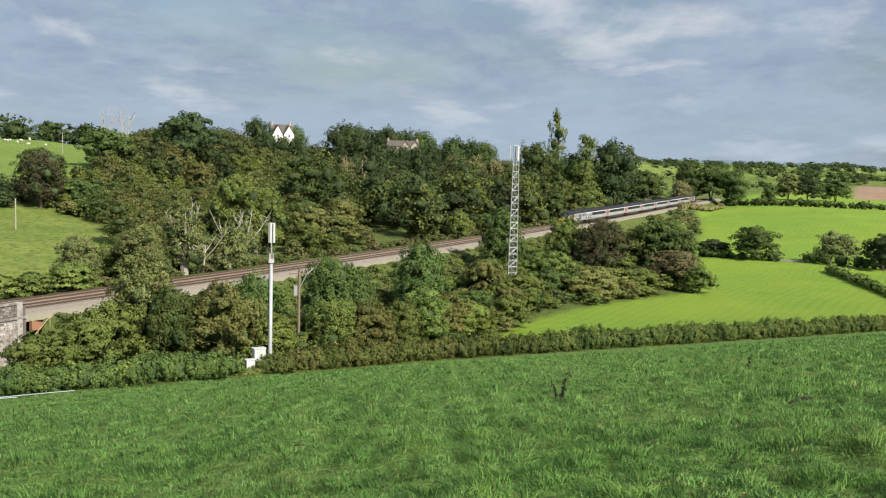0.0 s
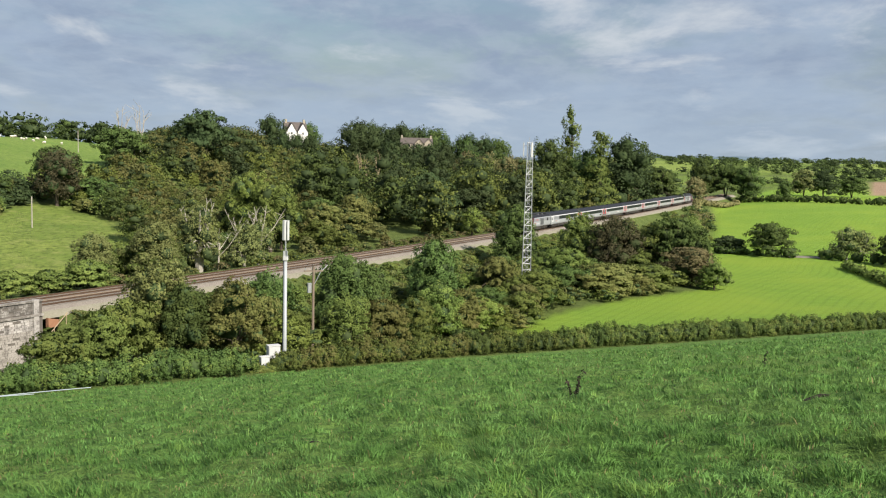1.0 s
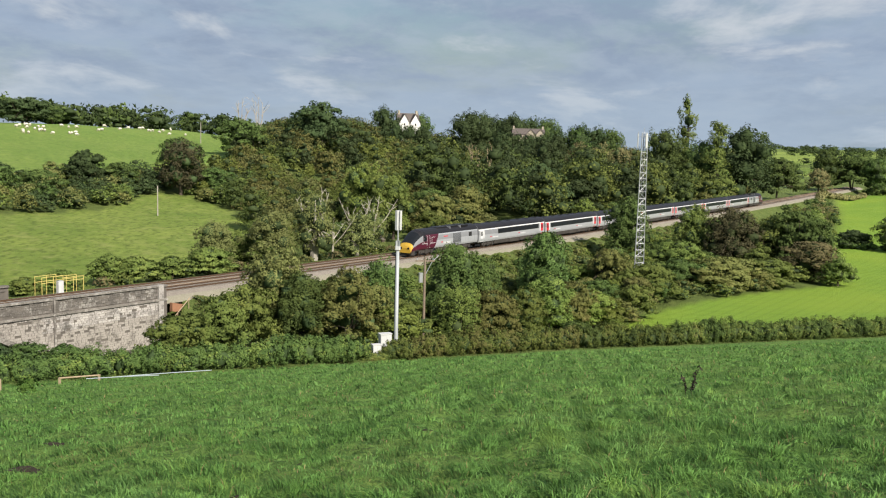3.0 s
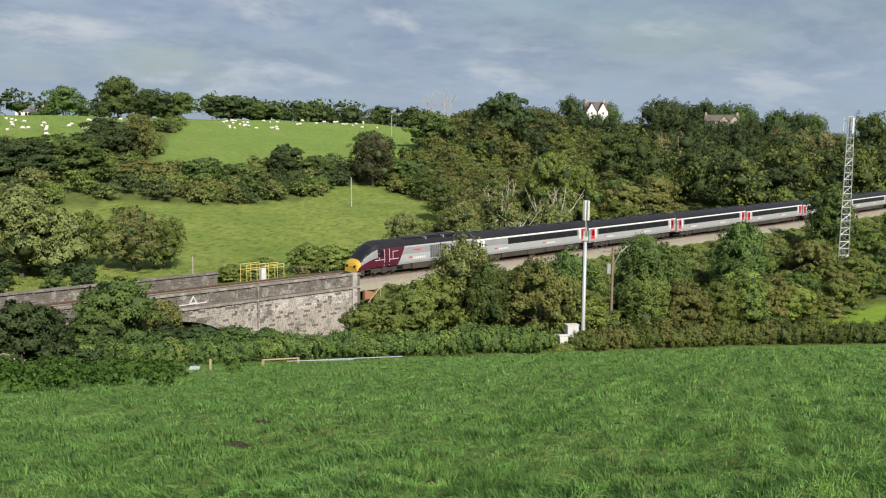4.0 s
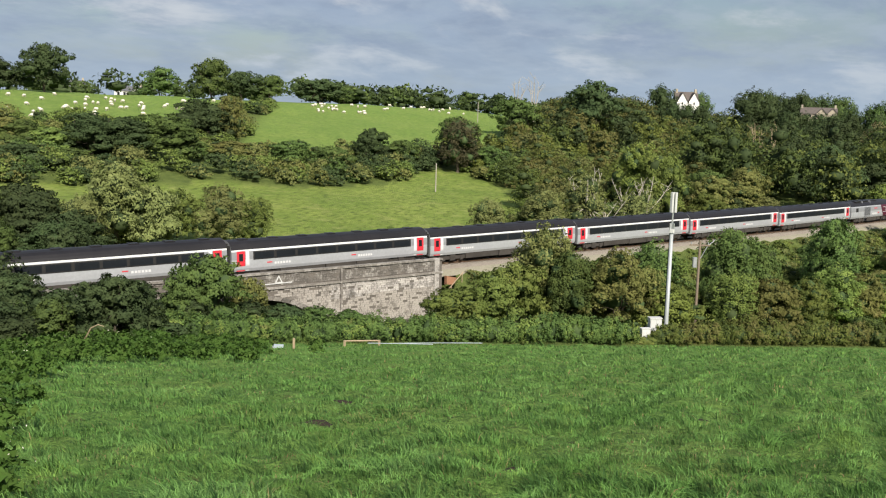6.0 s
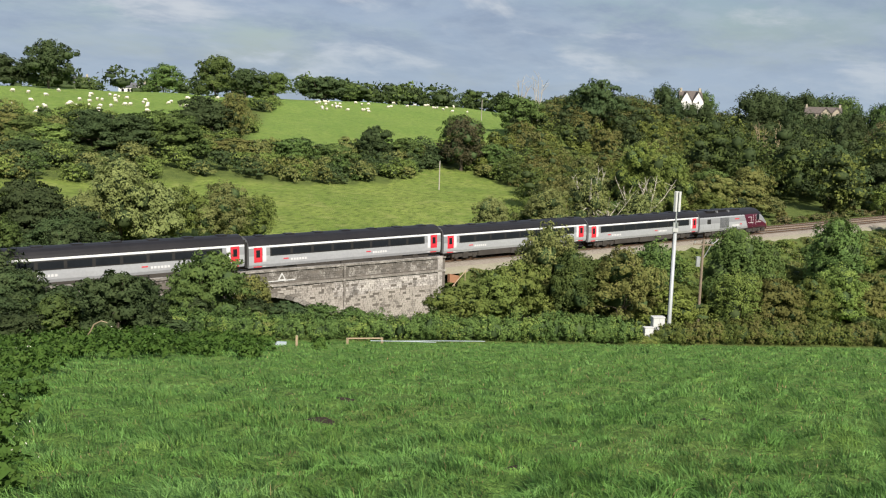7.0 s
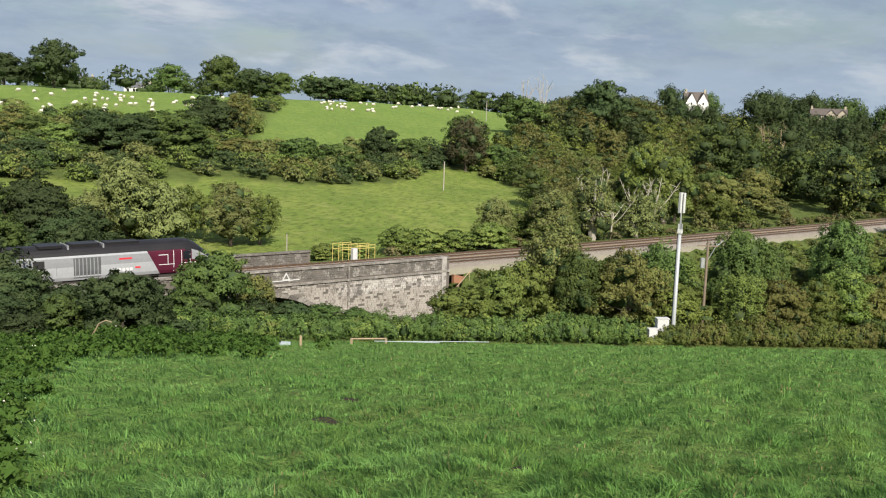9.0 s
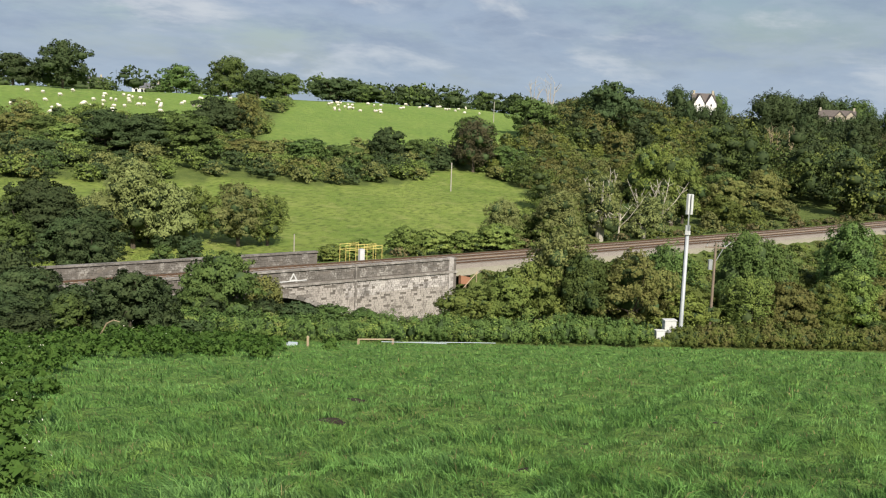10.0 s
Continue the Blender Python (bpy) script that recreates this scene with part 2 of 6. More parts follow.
M = {
    "bark": material("bark", (0.07, 0.055, 0.04), (0.12, 0.10, 0.075), 2.0, 0.9, bump=0.5),
    "pale_bark": material("pale_bark", (0.42, 0.39, 0.34), (0.26, 0.23, 0.18), 1.5, 0.8, bump=0.3),
    "white_bark": material("white_bark", (0.50, 0.46, 0.39), (0.30, 0.27, 0.21), 1.2, 0.8, bump=0.3),
    "ballast": material("ballast", (0.22, 0.185, 0.155), (0.145, 0.115, 0.095), 0.35, 0.95, bump=0.9, fine=9.0, coord="World", c=(0.29, 0.26, 0.22)),
    "ballast_old": material("ballast_rusty", (0.26, 0.18, 0.115), (0.19, 0.13, 0.085), 0.4, 0.95, bump=0.9, fine=9.0, coord="World", c=(0.33, 0.26, 0.19)),
    "cess": material("cess_gravel", (0.215, 0.195, 0.145), (0.15, 0.15, 0.09), 0.3, 0.95, bump=0.6, fine=6.0, coord="World", c=(0.26, 0.24, 0.19)),
    "rail": material("rail_steel", (0.12, 0.075, 0.05), (0.17, 0.11, 0.075), 2.0, 0.6, metal=0.5),
    "railhead": material("polished_rail_head", (0.5, 0.48, 0.46), (0.4, 0.38, 0.36), 2.0, 0.3, metal=1.0),
    "sleeper": material("concrete_sleeper", (0.30, 0.27, 0.23), (0.20, 0.17, 0.14), 1.5, 0.9, coord="World"),
    "stone": material("limestone_blocks", (0.40, 0.37, 0.34), (0.25, 0.225, 0.205), 0.9, 0.92, bump=0.8, fine=5.0, vary=0.2, coord="World", c=(0.46, 0.435, 0.41), stain=(0.075, 0.068, 0.062)),
    "stone_dark": material("sooty_parapet_blocks", (0.150, 0.134, 0.118), (0.085, 0.076, 0.067), 0.9, 0.92, bump=0.7, fine=6.0, vary=0.25, coord="World", c=(0.17, 0.155, 0.14), stain=(0.38, 0.36, 0.33)),
    "mortar": material("mortar", (0.17, 0.15, 0.13), (0.10, 0.09, 0.08), 0.9, 0.95, bump=0.5, coord="World"),
    "coping": material("coping_stone", (0.135, 0.12, 0.105), (0.075, 0.068, 0.06), 0.7, 0.9, bump=0.5, vary=0.3, coord="World", c=(0.20, 0.185, 0.165), stain=(0.32, 0.30, 0.275)),
    "brick": material("orange_brick", (0.42, 0.21, 0.12), (0.33, 0.17, 0.10), 1.5, 0.9, bump=0.4, vary=0.3, coord="World"),
    "galv": material("galvanised_steel", (0.52, 0.53, 0.54), (0.40, 0.41, 0.43), 2.5, 0.45, metal=0.6),
    "pole_grey": material("grey_painted_steel", (0.42, 0.44, 0.45), (0.35, 0.37, 0.38), 1.0, 0.5, metal=0.2),
    "white": material("white_panel", (0.58, 0.58, 0.57), (0.46, 0.46, 0.45), 1.2, 0.55),
    "wood": material("weathered_wood", (0.25, 0.20, 0.15), (0.17, 0.13, 0.095), 3.0, 0.85, bump=0.3, stretch=(4, 4, 0.6)),
    "fence_wood": material("pale_fence_wood", (0.40, 0.31, 0.20), (0.30, 0.23, 0.15), 3.0, 0.85, bump=0.2),
    "yellow": material("yellow_painted_steel", (0.66, 0.54, 0.17), (0.56, 0.44, 0.14), 3.0, 0.5),
    "hose": material("pale_plastic_pipe", (0.42, 0.48, 0.52), (0.34, 0.39, 0.43), 1.5, 0.5),
    "wool": material("cream_wool", (0.78, 0.74, 0.64), (0.65, 0.60, 0.50), 4.0, 0.95, bump=0.4),
    "sheep_face": material("pale_sheep_face", (0.55, 0.48, 0.40), (0.45, 0.38, 0.30), 6.0, 0.9),
    "render_white": material("white_render_wall", (0.80, 0.79, 0.75), (0.72, 0.71, 0.66), 0.6, 0.85),
    "roof_grey": material("grey_slate_roof", (0.13, 0.13, 0.14), (0.09, 0.09, 0.10), 1.2, 0.7),
    "roof_brown": material("brown_tile_roof", (0.125, 0.105, 0.095), (0.09, 0.075, 0.068), 1.2, 0.8),
    "stone_wall": material("buff_stone_wall", (0.42, 0.37, 0.29), (0.35, 0.30, 0.23), 0.8, 0.9),
    "glass": material("dark_window_glass", (0.012, 0.014, 0.017), (0.016, 0.019, 0.023), 1.0, 0.3, spec=0.12),
    "silver": material("silver_train_paint", (0.46, 0.47, 0.49), (0.41, 0.42, 0.44), 0.6, 0.36, metal=0.3),
    "grey_band": material("mid_grey_train_paint", (0.30, 0.305, 0.32), (0.26, 0.265, 0.28), 0.6, 0.4, metal=0.2),
    "train_white": material("pale_stripe_paint", (0.66, 0.66, 0.66), (0.58, 0.58, 0.58), 0.8, 0.4),
    "train_roof": material("dark_train_roof", (0.012, 0.011, 0.013), (0.020, 0.018, 0.020), 0.5, 0.45),
    "plum": material("plum_train_paint", (0.085, 0.014, 0.030), (0.065, 0.011, 0.024), 0.7, 0.3),
    "nose_yellow": material("yellow_train_nose", (0.58, 0.36, 0.045), (0.46, 0.28, 0.04), 0.8, 0.5),
    "door_red": material("red_train_door", (0.62, 0.035, 0.05), (0.54, 0.03, 0.045), 0.8, 0.4),
    "under": material("grimy_underframe", (0.040, 0.035, 0.031), (0.065, 0.057, 0.050), 1.0, 0.8),
    "grille": material("grey_grille", (0.13, 0.135, 0.14), (0.09, 0.095, 0.10), 1.5, 0.6, metal=0.4),
    "black": material("black_rubber", (0.015, 0.015, 0.015), (0.025, 0.024, 0.023), 3.0, 0.7),
    # blue-grey base colour paints the haze of distance
    "far_hill": material("haze_tinted_hills", (0.15, 0.20, 0.26), (0.13, 0.185, 0.22), 0.004, 1.0, spec=0.0),
    "seed": material("dried_brown_seed", (0.022, 0.020, 0.013), (0.040, 0.032, 0.020), 9.0, 0.9),
    "stone_rest": material("limestone_facing", (0.37, 0.34, 0.305), (0.24, 0.215, 0.19), 0.7, 0.92, bump=0.7, fine=6.0, coord="World", c=(0.38, 0.35, 0.315), stain=(0.085, 0.075, 0.066)),
    "soil": material("bare_soil", (0.050, 0.036, 0.022), (0.034, 0.025, 0.016), 4.0, 0.95, bump=0.8),
}


# ---- plan: where the railway runs and how the land lies ----
def track(s):
    """Centre of the near line at s metres along it, and its heading."""
    n = 24
    u = s - 300.0
    x, y = -66.24, 44.62
    ds = u / n
    for i in range(n):
        v = (i + 0.5) * ds
        h = 1.095 + 0.358e-3 * v - 0.0595e-5 * v * v
        x, y = x + math.cos(h) * ds, y + math.sin(h) * ds
    h = 1.095 + 0.358e-3 * u - 0.0595e-5 * u * u
    return Vector((x, y, -15.23 - 0.012 * u + 2.085e-5 * u * u)), h


TR_S = np.arange(-400.0, 1400.0, 4.0)
TR = np.array([(*track(min(max(s, 60), 800))[0],) if 60 <= s <= 800 else (0, 0, 0) for s in TR_S])
for i in range(len(TR_S)):       # straight on at both ends
    s = TR_S[i]
    if s < 60 or s > 800:
        p0, h0 = track(60 if s < 60 else 800)
        k = s - (60 if s < 60 else 800)
        TR[i] = (p0.x + math.cos(h0) * k, p0.y + math.sin(h0) * k, p0.z)
TR_T = np.gradient(TR[:, :2], axis=0)
TR_T /= np.linalg.norm(TR_T, axis=1)[:, None]


def rail_frame(x, y):
    """For arrays of places: distance to the far side of the line (q), distance along it (s), level of the rail there."""
    x, y = np.atleast_1d(x).astype(float), np.atleast_1d(y).astype(float)
    q, s, z = np.empty_like(x), np.empty_like(x), np.empty_like(x)
    for a in range(0, len(x), 4000):
        b = slice(a, a + 4000)
        i = np.argmin((x[b, None] - TR[None, :, 0]) ** 2 + (y[b, None] - TR[None, :, 1]) ** 2, axis=1)
        dx, dy = x[b] - TR[i, 0], y[b] - TR[i, 1]
        q[b] = -dx * TR_T[i, 1] + dy * TR_T[i, 0]
        s[b] = TR_S[i] + dx * TR_T[i, 0] + dy * TR_T[i, 1]
        z[b] = np.interp(s[b], TR_S, TR[:, 2])
    return q, s, z


def smooth(a, b, v):
    t = np.clip((v - a) / (b - a), 0, 1)
    return t * t * (3 - 2 * t)


def waves(x, y, size, seed):
    """A cheap rolling unevenness, about -1 to 1."""
    r = np.random.RandomState(seed)
    v = 0
    for _ in range(5):
        a, k, p = r.uniform(0, 6.28), r.uniform(0.6, 1.7) * 6.28 / size, r.uniform(0, 6.28)
        v = v + np.sin((x * math.cos(a) + y * math.sin(a)) * k + p)
    return v / 3.2


def land(x, y):
    """Level of the ground for arrays of places."""
    x, y = np.atleast_1d(x).astype(float), np.atleast_1d(y).astype(float)
    q, s, rz = rail_frame(x, y)
    d = np.hypot(x, y)
    t = (y - 0.66 * x) / 82.0                     # 1 at the field's lower hedge
    xt = np.clip(x, -60, 90)
    foot = -16.0 - 0.024 * xt - 0.022 * np.maximum(xt, 0)
    field = -1.6 + np.clip(t, -0.6, 1.0) * foot - 0.2 * np.clip(t, 0, 1) * (1 - np.clip(t, 0, 1))
    # valley floor, climbing to the far cereal field
    east = smooth(40, 110, x - 0.12 * y)
    floor = -21.8 + 4.9 * east * smooth(235, 430, d) + 0.35 * waves(x, y, 90, 3)
    floor = floor + smooth(450, 900, d) * east * 5 + smooth(900, 2600, d) * east * 9 + east * smooth(500, 900, d) * 4 * waves(x, y, 600, 9)
    near = field + (floor - field) * smooth(1.0, 1.38, t)
    bank = rz - 0.75 - np.maximum(-q - 2.6, 0) * 0.56
    bank = np.where((bank > near) & (s > 354), bank, near + (np.maximum(bank, near) - near) * smooth(352.8, 356, s))
    near = np.where(q < 0, bank, near)
    # the far hillside
    up = np.interp(q, [0, 9, 14, 70, 95, 200, 260, 600, 2000], [0, 0, -0.9, 3.4, 6.8, 19.6, 20.6, 15.0, 0.0])
    tail = 1 - smooth(520, 760, s) * smooth(8, 60, q)
    hill = rz - 0.75 + up * tail + np.where(q > 20, 0.5 * waves(x, y, 60, 5) * smooth(20, 60, q), 0)
    fade = smooth(700, 1300, d)
    hill = hill * (1 - fade) + (floor + 6) * fade
    z = np.where(q > -0.01, hill, near)
    # the bridge is hollow: the ground passes below its deck
    under = smooth(285, 296, s) * (1 - smooth(349.5, 352.3, s)) * (1 - smooth(6.5, 9.5, q)) * (q > -6)
    z = z + (np.minimum(z, -22.0) - z) * under
    # tussocks underfoot
    rough = (0.10 * waves(x, y, 3.1, 11) + 0.085 * waves(x, y, 1.0, 12)) * smooth(0.5, 4, d) * (1 - smooth(60, 90, d))
    return z + rough


def level(x, y):
    return float(land(x, y)[0])


# ---- mesh helpers ----
class Shape:
    """Collects faces for one mesh; each face may carry a material slot."""
    def __init__(self):
        self.v, self.f, self.m = [], [], []

    def poly(self, pts, slot=0):
        k = len(self.v)
        self.v += [tuple(p) for p in pts]
        self.f.append(tuple(range(k, k + len(pts)))); self.m.append(slot)

    def box(self, x0, y0, z0, x1, y1, z1, slot=0, turn=None, bevel=0.0):
        k = len(self.v)
        if bevel:
            b = bevel
            ring = [(x0 + b, y0), (x1 - b, y0), (x1, y0 + b), (x1, y1 - b), (x1 - b, y1), (x0 + b, y1), (x0, y1 - b), (x0, y0 + b)]
            self.prism(ring, z0, z1, slot, turn)
            return
        c = [(x, y, z) for z in (z0, z1) for y in (y0, y1) for x in (x0, x1)]
        self.v += [tuple(turn @ Vector(p)) if turn else p for p in c]
        for q in ((0, 2, 3, 1), (4, 5, 7, 6), (0, 1, 5, 4), (2, 6, 7, 3), (0, 4, 6, 2), (1, 3, 7, 5)):
            self.f.append(tuple(k + i for i in q)); self.m.append(slot)

    def prism(self, ring, z0, z1, slot=0, turn=None):
        k, n = len(self.v), len(ring)
        c = [(x, y, z) for z in (z0, z1) for x, y in ring]
        self.v += [tuple(turn @ Vector(p)) if turn else p for p in c]
        self.f += [tuple(k + i for i in range(n - 1, -1, -1)), tuple(k + n + i for i in range(n))]
        self.f += [(k + i, k + (i + 1) % n, k + n + (i + 1) % n, k + n + i) for i in range(n)]
        self.m += [slot] * (n + 2)

    def tube(self, pts, radii, sides=8, slot=0, cap=True):
        k = len(self.v)
        pts = [Vector(p) for p in pts]
        if not isinstance(radii, (list, tuple)):
            radii = [radii] * len(pts)
        for i, p in enumerate(pts):
            d = (pts[min(i + 1, len(pts) - 1)] - pts[max(i - 1, 0)]).normalized()
            a = d.orthogonal().normalized(); b = d.cross(a)
            for j in range(sides):
                w = 2 * math.pi * j / sides
                self.v.append(tuple(p + (a * math.cos(w) + b * math.sin(w)) * radii[i]))
        for i in range(len(pts) - 1):
            for j in range(sides):
                j2 = (j + 1) % sides
                self.f.append((k + i * sides + j, k + i * sides + j2, k + (i + 1) * sides + j2, k + (i + 1) * sides + j)); self.m.append(slot)
        if cap:
            e = k + (len(pts) - 1) * sides
            self.f += [tuple(k + j for j in range(sides - 1, -1, -1)), tuple(e + j for j in range(sides))]
            self.m += [slot, slot]

    def mesh(self, name, mats, flat=True):
        me = bpy.data.meshes.new(name)
        me.from_pydata(self.v, [], self.f)
        for m in (mats if isinstance(mats, (list, tuple)) else [mats]):
            me.materials.append(m)
        me.polygons.foreach_set("material_index", self.m)
        if not flat:
            me.polygons.foreach_set("use_smooth", [True] * len(me.polygons))
        me.update()
        return me


def part(name, shape, mats, parent, label="", flat=True):
    """Links a shape (or a ready mesh) as one mesh under a thing."""
    ob = new(name, shape if isinstance(shape, bpy.types.Mesh) else shape.mesh(name, mats, flat))
    ob.parent = parent
    return tagged(ob, label) if label else ob


def thing(name, label, category, group="", kind="", at=None):
    ob = new(name)
    ob.empty_display_size = 0.3
    if at is not None:
        ob.matrix_world = at
    return tagged(ob, label, category, group, kind)


def cloud_mesh(name, verts, faces_per, mats, index=None):
    """A mesh from many equal loose pieces: verts (n, k, 3), faces over each piece's k points."""
    n, k = verts.shape[:2]
    me = bpy.data.meshes.new(name)
    base = np.arange(n)[:, None] * k
    loops, starts, totals, at = [], [], [], 0
    sizes = [len(f) for f in faces_per]
    per = np.concatenate([np.array(f) for f in faces_per])
    loops = (base + per[None, :]).ravel()
    totals = np.tile(sizes, n)
    starts = np.concatenate([[0], np.cumsum(totals)[:-1]])
    me.vertices.add(n * k)
    me.vertices.foreach_set("co", verts.astype(np.float32).ravel())
    me.loops.add(len(loops))
    me.loops.foreach_set("vertex_index", loops.astype(np.int32))
    me.polygons.add(len(totals))
    me.polygons.foreach_set("loop_start", starts.astype(np.int32))
    for m in (mats if isinstance(mats, (list, tuple)) else [mats]):
        me.materials.append(m)
    if index is not None:
        me.polygons.foreach_set("material_index", np.repeat(index, len(faces_per)).astype(np.int32))
    me.update(calc_edges=True)
    me.validate()
    return me


# ---- the ground ----
def ground_material():
    m = bpy.data.materials.new("ground_cover")
    m.use_nodes = True
    nt = m.node_tree
    N, K = nt.nodes.new, nt.links.new
    p = nt.nodes["Principled BSDF"]
    pos = N("ShaderNodeNewGeometry").outputs["Position"]

    def tex(s, d=5, lo=0.33, hi=0.67, st=None):
        n = N("ShaderNodeTexNoise"); n.inputs["Scale"].default_value, n.inputs["Detail"].default_value = s, d
        n.inputs["Roughness"].default_value = 0.65
        src = pos
        if st:
            mp = N("ShaderNodeMapping"); mp.inputs["Scale"].default_value = st[0]; mp.inputs["Rotation"].default_value = (0, 0, radians(st[1]))
            K(pos, mp.inputs[0]); src = mp.outputs[0]
        K(src, n.inputs["Vector"])
        r = N("ShaderNodeMapRange"); r.inputs["From Min"].default_value, r.inputs["From Max"].default_value = lo, hi
        K(n.outputs["Fac"], r.inputs["Value"])
        return r.outputs[0]

    def mix(fac, x, y):
        q = N("ShaderNodeMix"); q.data_type = "RGBA"
        K(fac, q.inputs[0])
        for s, v in ((6, x), (7, y)):
            if isinstance(v, tuple):
                q.inputs[s].default_value = (*v, 1)
            else:
                K(v, q.inputs[s])
        return q.outputs[2]
    att = N("ShaderNodeAttribute"); att.attribute_name = "cover"
    sep = N("ShaderNodeSeparateColor"); K(att.outputs["Color"], sep.inputs[0])
    scrub = mix(tex(0.5, 8), (0.085, 0.120, 0.030), (0.150, 0.190, 0.050))
    near = mix(tex(3.5, 9, 0.38, 0.62), (0.080, 0.172, 0.034), (0.185, 0.325, 0.070))
    near = mix(tex(0.25, 4, 0.45, 0.75), near, (0.190, 0.280, 0.066))
    near = mix(tex(0.9, 6, 0.62, 0.75), near, (0.10, 0.085, 0.035))
    crop = mix(tex(1.2, 6, 0.3, 0.7, ((0.12, 1.0, 1.0), -24)), (0.170, 0.295, 0.034), (0.240, 0.370, 0.050))
    wv = N("ShaderNodeTexWave"); wv.inputs["Scale"].default_value, wv.inputs["Distortion"].default_value = 0.55, 14.0
    wv.inputs["Detail"].default_value, wv.inputs["Detail Scale"].default_value = 1.0, 0.12
    mpw = N("ShaderNodeMapping"); mpw.inputs["Rotation"].default_value = (0, 0, radians(30)); mpw.inputs["Scale"].default_value = (0.35, 0.35, 0.35)
    K(pos, mpw.inputs[0]); K(mpw.outputs[0], wv.inputs[0])
    rw = N("ShaderNodeMapRange"); rw.inputs["From Min"].default_value, rw.inputs["From Max"].default_value, rw.inputs["To Max"].default_value = 0.7, 1.0, 0.35
    K(wv.outputs["Fac"], rw.inputs["Value"])
    crop = mix(rw.outputs[0], crop, (0.125, 0.215, 0.03))
    crop = mix(tex(0.03, 3, 0.4, 0.75), crop, (0.27, 0.37, 0.045))
    past = mix(tex(0.6, 7), (0.205, 0.272, 0.050), (0.325, 0.380, 0.092))
    past = mix(tex(0.05, 4, 0.4, 0.7), past, (0.165, 0.245, 0.045))
    past = mix(tex(1.3, 9, 0.47, 0.64, ((1.0, 0.45, 1.0), 30)), past, (0.115, 0.160, 0.034))
    past = mix(tex(0.35, 6, 0.52, 0.75), past, (0.310, 0.330, 0.105))
    col = mix(sep.outputs[0], scrub, near)
    col = mix(sep.outputs[1], col, crop)
    col = mix(sep.outputs[2], col, past)
    col = mix(att.outputs["Alpha"], col, mix(tex(0.08), (0.30, 0.20, 0.13), (0.38, 0.27, 0.18)))
    K(col, p.inputs["Base Color"])
    p.inputs["Roughness"].default_value, p.inputs["Specular IOR Level"].default_value = 0.9, 0.15
    bp = N("ShaderNodeBump"); bp.inputs["Strength"].default_value, bp.inputs["Distance"].default_value = 1.0, 0.2
    K(tex(4.0, 8), bp.inputs["Height"]); K(bp.outputs[0], p.inputs["Normal"])
    return m


def covers(x, y):
    """How far each place is hill pasture, cereal or home meadow; the rest is scrub."""
    q, s, rz = rail_frame(x, y)
    d, az = np.hypot(x, y), np.degrees(np.arctan2(-x, y))
    t = (y - 0.66 * x) / 82.0
    home = (1 - smooth(0.97, 1.0, t)) * (q < -6)
    edge = -3 - 12.0 * smooth(112, 175, d) + 6 * (1 - smooth(105, 120, d))
    cereal = (t > 1.04) * (q < -7) * (1 - smooth(edge - 0.4, edge + 0.4, az)) * (d < 620)
    brown = 0
    brow = 69 + 14 * np.exp(-((az - 24.0) / 2.0) ** 2) + 6 * smooth(33, 36, az) - 60 * (1 - smooth(17.0, 21.2, az))
    low = (q > 13) * (q < brow) * (az > 17)
    gorse = smooth(35.3, 36.3, az + 0.02 * (q - 100)) * (1 - smooth(40, 42, az + 0.045 * (q - 100))) * (q < 190)
    upper = (q > 97 + 3 * waves(x, y, 25, 22) + 46 * smooth(39.5, 43, az)) * smooth(19.5, 20.5, az) * (1 - gorse)
    far = (d > 560) * (az < -10)
    glade = np.exp(-(((x + 42) / 13) ** 2 + ((y - 300) / 9) ** 2) ** 2)
    pasture = np.maximum(np.maximum(np.maximum(low, upper), glade), far * (waves(x, y, 420, 31) > 0.1))
    far_crop = far * (waves(x, y, 420, 31) <= 0.1) * (waves(x, y, 300, 33) > -0.3)
    stubble = smooth(-23.0, -23.4, az) * smooth(555, 570, d) * (1 - smooth(730, 760, d)) * (az > -40)
    home = np.maximum(home, upper)               # the top pasture is lusher
    pasture = pasture * (1 - 0.45 * upper)
    return home, np.maximum(cereal, far_crop * 0.3), pasture, stubble


def build_ground():
    az = np.concatenate([np.arange(-36, 62, 0.38), np.arange(62, 324, 6.0)])
    r = np.concatenate([[0.3], np.geomspace(1.0, 4600, 300)])
    A, Rr = np.meshgrid(np.radians(az), r)
    x, y = (-np.sin(A) * Rr).ravel(), (np.cos(A) * Rr).ravel()
    z = land(x, y)
    n, k = len(az), len(r)
    i = np.arange(k - 1)[:, None] * n + np.arange(n)[None, :]
    j = np.arange(k - 1)[:, None] * n + (np.arange(n)[None, :] + 1) % n
    faces = np.stack([i, i + n, j + n, j], -1).reshape(-1, 4)[:, ::-1]
    me = bpy.data.meshes.new("ground")
    me.from_pydata(np.stack([x, y, z], 1).tolist(), [], faces.tolist() + [tuple(range(n))])
    home, crop, past, stubble = covers(x, y)
    att = me.color_attributes.new("cover", "FLOAT_COLOR", "POINT")
    att.data.foreach_set("color", np.stack([home, crop, past, stubble], 1).astype(np.float32).ravel())
    me.materials.append(ground_material())
    me.polygons.foreach_set("use_smooth", [True] * len(me.polygons))
    me.update()
    tagged(new("ground", me), "green sloping meadow falling to a valley, cereal fields and hill pasture", "ground", kind="structure")


build_ground()


